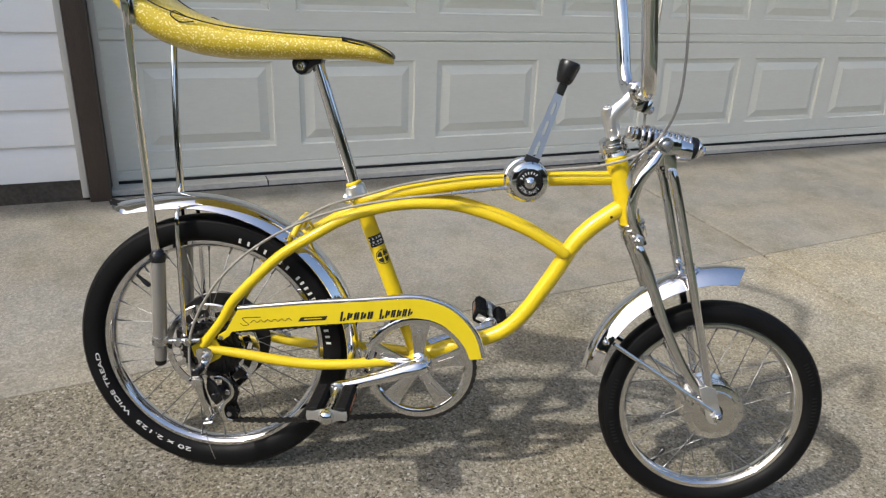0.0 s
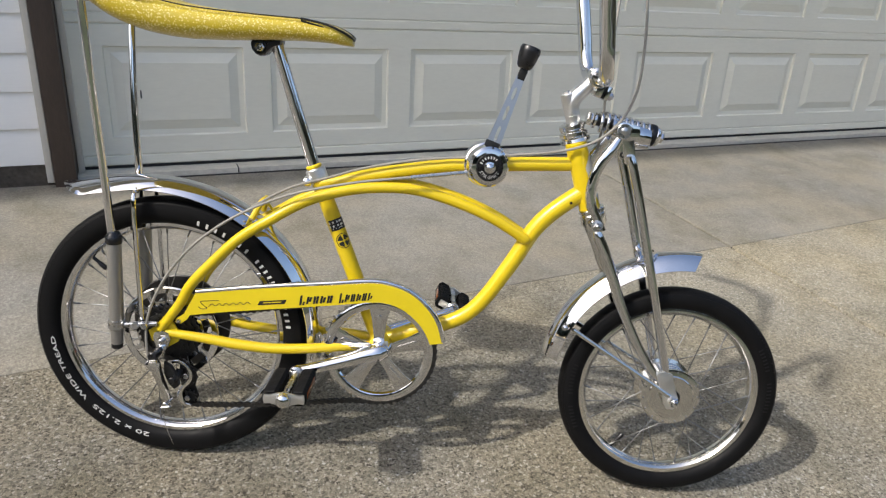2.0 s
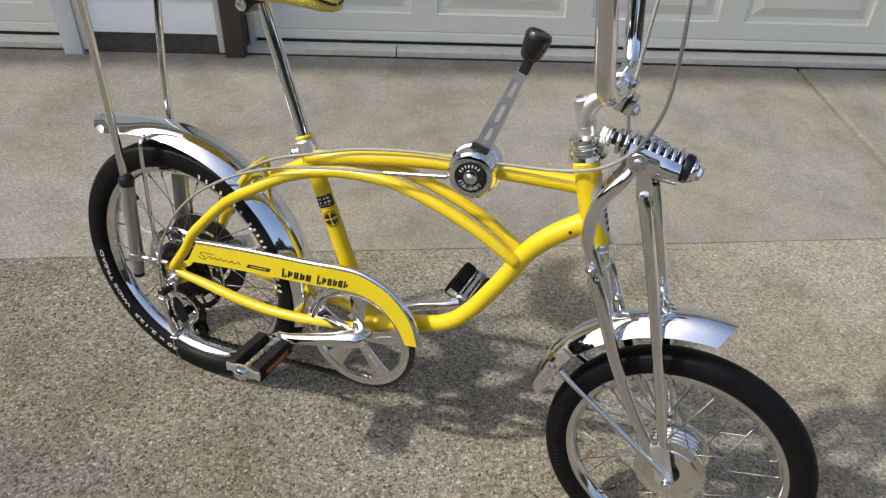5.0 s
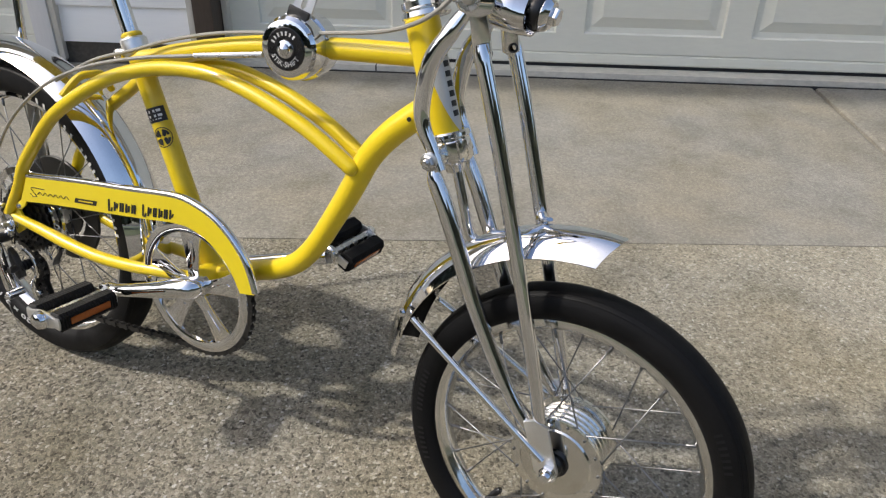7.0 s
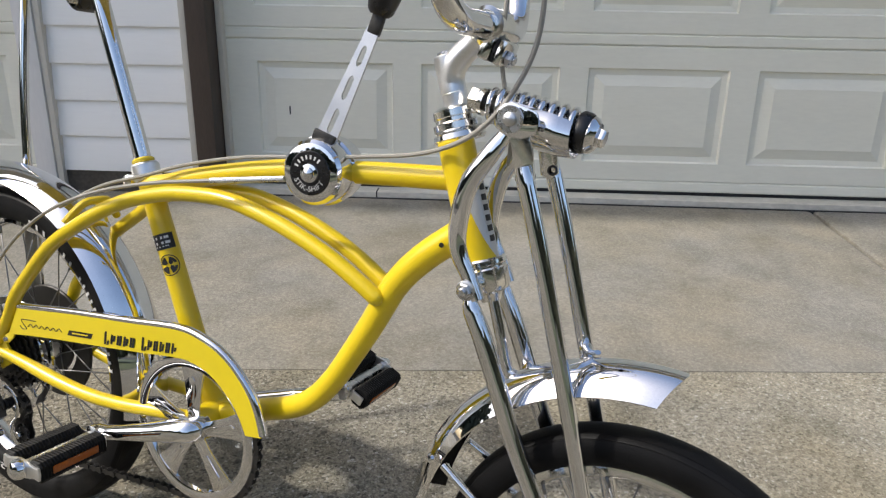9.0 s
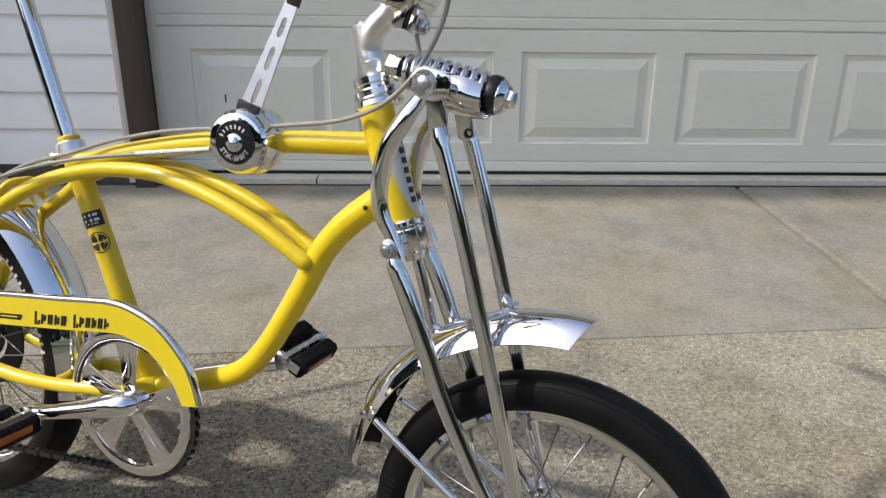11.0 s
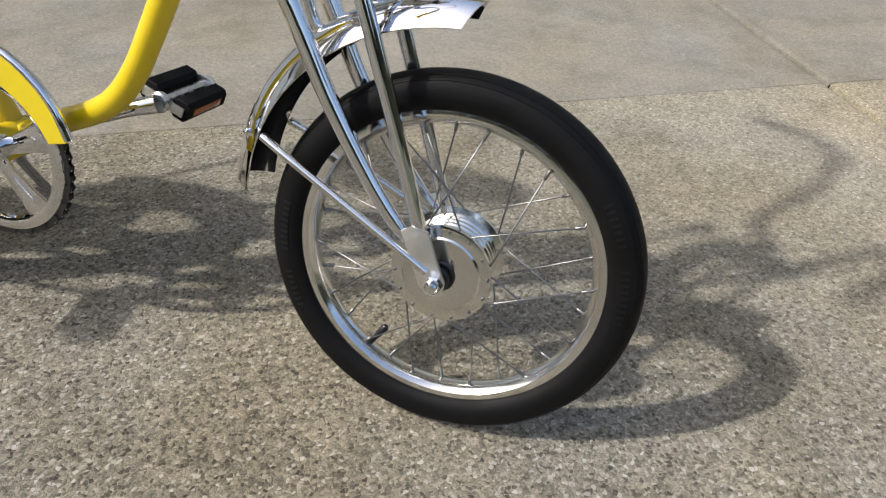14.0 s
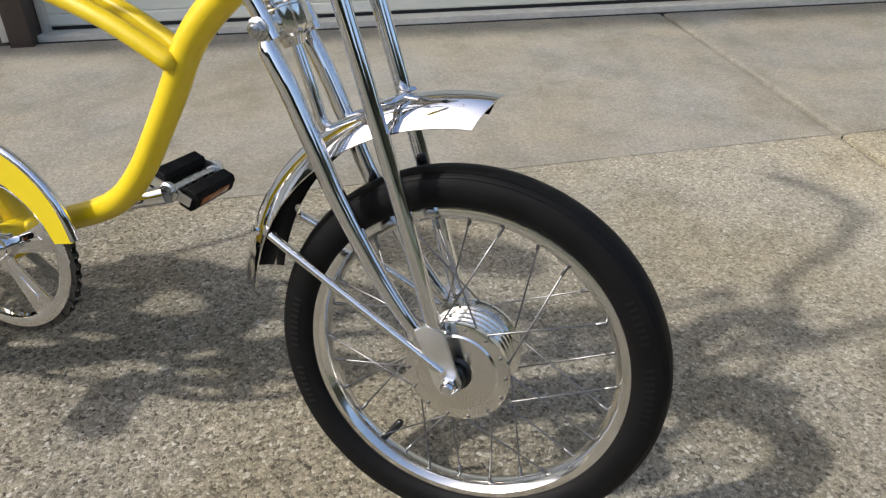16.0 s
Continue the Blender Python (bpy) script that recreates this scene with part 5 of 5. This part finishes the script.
part("tab_screw", lathe([(0, 0), (0.0045, 0), (0.0035, 0.0025), (0, 0.003)], (0.026, -0.0525, 0.287), (0, -1, 0), 12), STEEL, cg)


def guard_bar(x0, x1, z0, z1, slant=0.0):
    """A printed bar on the guard's slope."""
    def up(x):
        return 0.3335 + (x - 0.234) * 0.149
    return [(x0, -0.0532, up(x0) + z0), (x1, -0.0532, up(x1) + z0), (x1 + slant, -0.0532, up(x1) + z1), (x0 + slant, -0.0532, up(x0) + z1)], [(0, 1, 2, 3)]


for x0, x1, count in ((0.2390, 0.2990, 5), (0.3085, 0.3680, 6)):
    wide = (x1 - x0) / count
    for k in range(count):
        tall = 0.0185 if k == 0 else 0.0140
        low = 0.0035 if k == 0 else 0.0050
        for q, lo, hi in ((0.06, 0.0, 1.0), (0.46, (0.0, 0.3, 0.0, 0.1, 0.0, 0.2)[k], (0.35, 0.9, 1.0, 0.8, 1.0, 0.6)[k])):
            x = x0 + wide * (k + q)
            part("title_bar", solid(guard_bar(x, x + wide * 0.32, low + lo * tall, low + hi * tall, 0.0022), (0, -1, 0), 0.0003), BLACK_INK, cg, "bold black printed bar", smooth=0)
part("tag_bar", solid(guard_bar(0.166, 0.214, 0.0075, 0.0155, 0.004), (0, -1, 0), 0.0003), BLACK_INK, cg, smooth=0)
part("tag_line", solid(guard_bar(0.176, 0.208, 0.0105, 0.0125, 0.001), (0, -1, 0), 0.0005), YELLOW_DECAL, cg, smooth=0)
script = [tube([(0.062, -0.0533, 0.318), (0.068, -0.0533, 0.3145), (0.077, -0.0533, 0.317), (0.070, -0.0533, 0.3225), (0.066, -0.0533, 0.328), (0.078, -0.0533, 0.3305), (0.098, -0.0533, 0.333)], 0.0006, 6)]
script.append(tube([(0.080 + 0.0062 * k, -0.0533, 0.3205 + 0.00092 * k + (0.0045 if k % 2 else 0)) for k in range(13)], 0.0006, 6))
part("script_line", join(*script), BLACK_INK, cg, "thin black flourish")

for piece in [cg] + list(cg.children):
    for v in piece.data.vertices:
        v.co.y += max(0.0, v.co.x - 0.30) * 0.05

# chainring, cranks, pedals, chain
ring_p = part("chainring", at(toothed(0.1015, 46, -0.0405, -0.0385, 0.005, 0.086), BBX, BBZ), STEEL, label="chrome five-spoke chainring", smooth=0)
part("ring_rim", lathe([(0.079, -0.0415), (0.081, -0.0455), (0.0855, -0.0475), (0.0905, -0.0475), (0.0950, -0.0455), (0.0965, -0.0415), (0.088, -0.0395)], (BBX, 0, BBZ), (0, 1, 0), 72, closed=True), CHROME, ring_p)
for k in range(5):
    arm = prism([(0.010, -0.010), (0.030, -0.0095), (0.060, -0.0135), (0.087, -0.020), (0.0885, 0.0), (0.087, 0.020), (0.060, 0.0135), (0.030, 0.0095), (0.010, 0.010)], -0.0445, -0.0405, 0.0016)
    part("ring_spoke", at(moved(arm, Matrix.Rotation(-radians(92 + 72 * k), 4, "Y")), BBX, BBZ), CHROME, ring_p)
    groove = prism([(0.036, -0.0022), (0.066, -0.0042), (0.070, 0.0), (0.066, 0.0042), (0.036, 0.0022)], -0.0456, -0.0440, 0.0006)
    part("spoke_ridge", at(moved(groove, Matrix.Rotation(-radians(92 + 72 * k), 4, "Y")), BBX, BBZ), CHROME, ring_p)
part("ring_hub", lathe([(0, -0.047), (0.012, -0.047), (0.017, -0.0455), (0.019, -0.042), (0.019, -0.038), (0, -0.038)], (BBX, 0, BBZ), (0, 1, 0), 28), CHROME, ring_p)
ring_p.matrix_local = Matrix.Translation((BBX, 0.007, BBZ - 0.004)) @ Matrix.Diagonal((1.04, 1, 1.04, 1)) @ Matrix.Translation((-BBX, 0, -BBZ))
ND, FD = Vector((0.244, -0.066, 0.217)), Vector((0.515, 0.092, 0.2975))
crank = part("crank_arm", tube([(BBX + 0.009, -0.028, BBZ + 0.002), (BBX + 0.008, -0.041, BBZ + 0.002), (BBX + 0.001, -0.0500, BBZ + 0.001), (BBX - 0.022, -0.0545, BBZ - 0.0055), (0.330, -0.0590, 0.2430), (0.290, -0.0640, 0.2310), (0.262, -0.0660, 0.2225), ND, ND + Vector((-0.006, 0, -0.002))], [0.0155, 0.0158, 0.0158, 0.0148, 0.0122, 0.0106, 0.0100, 0.0120, 0.0085], 24), CHROME, label="chrome crank arm", smooth=60)
part("crank_arm", tube([(BBX, 0.036, BBZ), (BBX + 0.02, 0.050, BBZ + 0.007), (0.445, 0.070, 0.2775), (0.488, 0.080, 0.2905), FD], [0.0150, 0.0130, 0.0104, 0.0098, 0.0120], 16, flat=0.8, flat_axis=(0, 1, 0)), CHROME)


def serrated(x, y0, y1, hx, hz, teeth=21):
    """One rubber block, notched across its length."""
    verts, faces, n = [], [], teeth * 4 + 1
    for i in range(n):
        y = y0 + (y1 - y0) * i / (n - 1)
        c = 0.95 if i % 4 in (0, 3) else 1.0
        c *= 0.9 if i in (0, n - 1) else 1.0
        for a, b in ((-1, -0.6), (-0.6, -1), (0.6, -1), (1, -0.6), (1, 0.6), (0.6, 1), (-0.6, 1), (-1, 0.6)):
            verts.append((x + a * hx * c, y, b * hz * c))
    for i in range(n - 1):
        for k in range(8):
            q = (k + 1) % 8
            faces.append((i * 8 + k, i * 8 + q, i * 8 + 8 + q, i * 8 + 8 + k))
    return verts, faces + [tuple(range(8)), tuple(range((n - 1) * 8, n * 8))]


def pedal(at_, s, tilt, stretch=0.105):
    """A rubber block pedal; s: the side it points to."""
    m = Matrix.Translation(at_) @ Matrix.Rotation(radians(tilt), 4, "Y")
    p = part("pedal", moved(join(rod((0, s * 0.004, 0), (0, s * (stretch + 0.004), 0), 0.0072, 16), lathe([(0, 0), (0.0110, 0), (0.0135, 0.002), (0.0135, 0.008), (0.008, 0.011), (0, 0.011)], (0, s * 0.004, 0), (0, s, 0), 20)), m), STEEL, label="black rubber block pedal with amber reflectors")
    tie = [(-0.033, -0.0085), (-0.024, -0.0075), (-0.012, -0.0105), (0.0, -0.0125), (0.012, -0.0105), (0.024, -0.0075), (0.033, -0.0085), (0.0345, 0.0), (0.033, 0.0085), (0.024, 0.0075), (0.012, 0.0105), (0.0, 0.0125), (-0.012, 0.0105), (-0.024, 0.0075), (-0.033, 0.0085), (-0.0345, 0.0)]
    part("end_plate", moved(prism(tie, s * stretch - 0.002, s * stretch + 0.002, 0.0012), m), ALLOY, p)
    part("dust_cap", moved(lathe([(0, 0), (0.0128, 0), (0.0128, 0.005), (0.0110, 0.010), (0.0065, 0.0130), (0, 0.0138)], (0, s * (stretch + 0.0015), 0), (0, s, 0), 24), m), CHROME, p)
    part("inner_plate", moved(block((0.060, 0.003, 0.013), (0, s * 0.014, 0), 0.0012), m), ALLOY, p)
    for k in (-1, 1):
        part("rubber_block", moved(serrated(k * 0.0235, s * 0.017, s * (stretch - 0.001), 0.0125, 0.0138), m), RUBBER, p, smooth=20)
        part("reflector", moved(block((0.003, stretch * 0.58, 0.010), (k * 0.0352, s * (stretch / 2 + 0.007), 0), 0.0008), m), AMBER, p)


pedal(ND, -1, -3)
pedal(FD, 1, 24)


def chain_path():
    pts = []
    for a in np.linspace(-88, 95, 16):
        pts.append((BBX + 0.1025 * math.cos(radians(a)), -0.0330, BBZ - 0.004 + 0.1025 * math.sin(radians(a))))
    pts += [(0.25, -0.0360, 0.333), (0.12, -0.039, 0.309)]
    for a in np.linspace(95, 262, 9):
        pts.append((RX + 0.0405 * math.cos(radians(a)), -0.0385, RZ + 0.0405 * math.sin(radians(a))))
    pts += [(0.016, -0.040, 0.207), (0.038, -0.043, 0.195), (0.053, -0.044, 0.182), (0.046, -0.044, 0.166), (0.032, -0.044, 0.152), (0.026, -0.044, 0.138), (0.030, -0.044, 0.126), (0.044, -0.044, 0.1205), (0.135, -0.043, 0.127), (0.24, -0.038, 0.138), (0.33, -0.034, 0.150)]
    return spline(pts, 8, closed=True)


path = chain_path()
length = [0.0]
for i in range(len(path)):
    length.append(length[-1] + (path[(i + 1) % len(path)] - path[i]).length)
count = int(round(length[-1] / 0.0127 / 2)) * 2


def on_path(s):
    s %= length[-1]
    i = max(k for k in range(len(length) - 1) if length[k] <= s)
    f = (s - length[i]) / max(length[i + 1] - length[i], 1e-9)
    return path[i % len(path)].lerp(path[(i + 1) % len(path)], f)


def link_mesh(half):
    out = [(-0.0100, -0.0030), (-0.0100, 0.0030), (-0.0078, 0.0045), (-0.0045, 0.0040), (0, 0.0026), (0.0045, 0.0040), (0.0078, 0.0045), (0.0100, 0.0030), (0.0100, -0.0030), (0.0078, -0.0045), (0.0045, -0.0040), (0, -0.0026), (-0.0045, -0.0040), (-0.0078, -0.0045)]
    a = prism(out, -half - 0.0005, -half + 0.0005)
    b = prism(out, half - 0.0005, half + 0.0005)
    c = rod((-0.0063, -half, 0), (-0.0063, half, 0), 0.0036, 8)
    d = rod((0.0063, -half, 0), (0.0063, half, 0), 0.0036, 8)
    v, f = join(a, b, c, d)
    me = bpy.data.meshes.new("chain_link")
    me.from_pydata([tuple(x) for x in v], [], f)
    me.materials.append(DARK_STEEL)
    return me


links = (link_mesh(0.0024), link_mesh(0.0036))
chain = None
for k in range(count):
    a, b = on_path(length[-1] * k / count), on_path(length[-1] * (k + 1) / count)
    d = (b - a).normalized()
    m = Matrix.Translation((a + b) / 2) @ Matrix.Rotation(-math.atan2(d.z, d.x), 4, "Y")
    if chain is None:
        me = links[0].copy()
        me.transform(m)
        chain = new("chain", me)
        chain.parent = bike
        chain["label"] = "oily dark roller chain"
    else:
        ob = new("chain_link", links[k % 2])
        ob.parent = chain
        ob.matrix_local = m

# rear derailleur
der = part("derailleur", prism([(-0.017, 0.262), (-0.004, 0.268), (0.009, 0.264), (0.013, 0.252), (0.009, 0.240), (0.003, 0.228), (0.000, 0.214), (-0.012, 0.214), (-0.016, 0.226), (-0.014, 0.238), (-0.019, 0.250)], -0.0565, -0.0525, 0.0014), POLISHED, label="bright rear derailleur with black jockey wheels")
part("hanger_bolt", join(lathe([(0, 0), (0.0085, 0), (0.0085, 0.003), (0.006, 0.005), (0, 0.006)], (-0.002, -0.0565, 0.236), (0, -1, 0), 18), hexnut((-0.002, -0.060, 0.236), (0, -1, 0), 0.0048, 0.004)), CHROME, der)
part("pivot_cap", join(rod((-0.010, -0.056, 0.227), (-0.010, -0.084, 0.227), 0.0085, 18, 0.002), rod((-0.016, -0.078, 0.216), (-0.022, -0.080, 0.212), 0.004, 12)), BLACK, der, "black plastic pivot cap")
body_line = [(-0.014, 0.222), (-0.002, 0.224), (0.003, 0.214), (0.005, 0.200), (0.010, 0.182), (0.018, 0.162), (0.021, 0.150), (0.015, 0.144), (0.009, 0.147), (0.004, 0.162), (-0.002, 0.180), (-0.010, 0.200), (-0.014, 0.212)]
part("derailleur_body", prism(body_line, -0.088, -0.074, 0.0035), POLISHED, der, "polished alloy body", smooth=50)
part("body_plate", prism([(-0.014, 0.219), (0.000, 0.220), (0.004, 0.206), (0.002, 0.202), (-0.012, 0.203)], -0.0895, -0.0878, 0.0005), CHROME, der)
part("inner_link", prism([(0.006, 0.214), (0.018, 0.206), (0.030, 0.186), (0.033, 0.170), (0.024, 0.162), (0.014, 0.172), (0.006, 0.192)], -0.072, -0.062, 0.002), DARK_STEEL, der)
part("coil", join(*[lathe([(0.0062, 0.0), (0.0085, 0.001), (0.0085, 0.003), (0.0062, 0.004)], (0.024, -0.064 + 0.0055 * k, 0.184), (0, -1, 0), 18) for k in range(4)], rod((0.024, -0.048, 0.184), (0.024, -0.084, 0.184), 0.006, 14)), BLACK, der, "black pivot bolt and spring")
part("lower_bolt", join(rod((0.013, -0.060, 0.136), (0.013, -0.088, 0.136), 0.0062, 16), rod((0.006, -0.086, 0.131), (0.022, -0.086, 0.135), 0.0036, 12)), CHROME, der)
part("cage_arm", tube([(0.014, -0.055, 0.207), (0.026, -0.055, 0.209), (0.040, -0.055, 0.200), (0.047, -0.055, 0.186), (0.044, -0.055, 0.172), (0.034, -0.054, 0.162), (0.027, -0.053, 0.150), (0.028, -0.053, 0.135), (0.036, -0.053, 0.124), (0.048, -0.053, 0.122)], [0.0032, 0.0036, 0.0036, 0.0036, 0.004, 0.0052, 0.0058, 0.0052, 0.0044, 0.003], 10, flat=0.4, flat_axis=(0, 1, 0)), POLISHED, der, "bright curved cage plate")
part("cage_plate", prism([(0.022, 0.196), (0.034, 0.200), (0.050, 0.190), (0.054, 0.172), (0.050, 0.155), (0.057, 0.136), (0.050, 0.119), (0.036, 0.116), (0.027, 0.124), (0.028, 0.145), (0.020, 0.170)], -0.0376, -0.0360, 0.0004), DARK_STEEL, der)
for x, z in ((0.038, 0.180), (0.041, 0.136)):
    part("jockey_wheel", at(toothed(0.0150, 11, -0.0462, -0.0428, 0.004, 0.004), x, z), BLACK, der, "black jockey wheel", smooth=0)
    part("jockey_bolt", hexnut((x, -0.0500, z), (0, -1, 0), 0.0056, 0.005), STEEL, der)
part("cable_tail", tube([(0.012, -0.086, 0.131), (0.010, -0.085, 0.112), (0.013, -0.080, 0.085), (0.020, -0.070, 0.050)], 0.0007, 6), STEEL, der)

# kickstand
part("kickstand", tube([(0.350, 0.020, 0.238), (0.330, 0.040, 0.226), (0.300, 0.082, 0.180), (0.245, 0.186, 0.066), (0.226, 0.215, 0.050), (0.218, 0.226, 0.047)], [0.010, 0.009, 0.0075, 0.0075, 0.0075, 0.007], 12), CHROME)
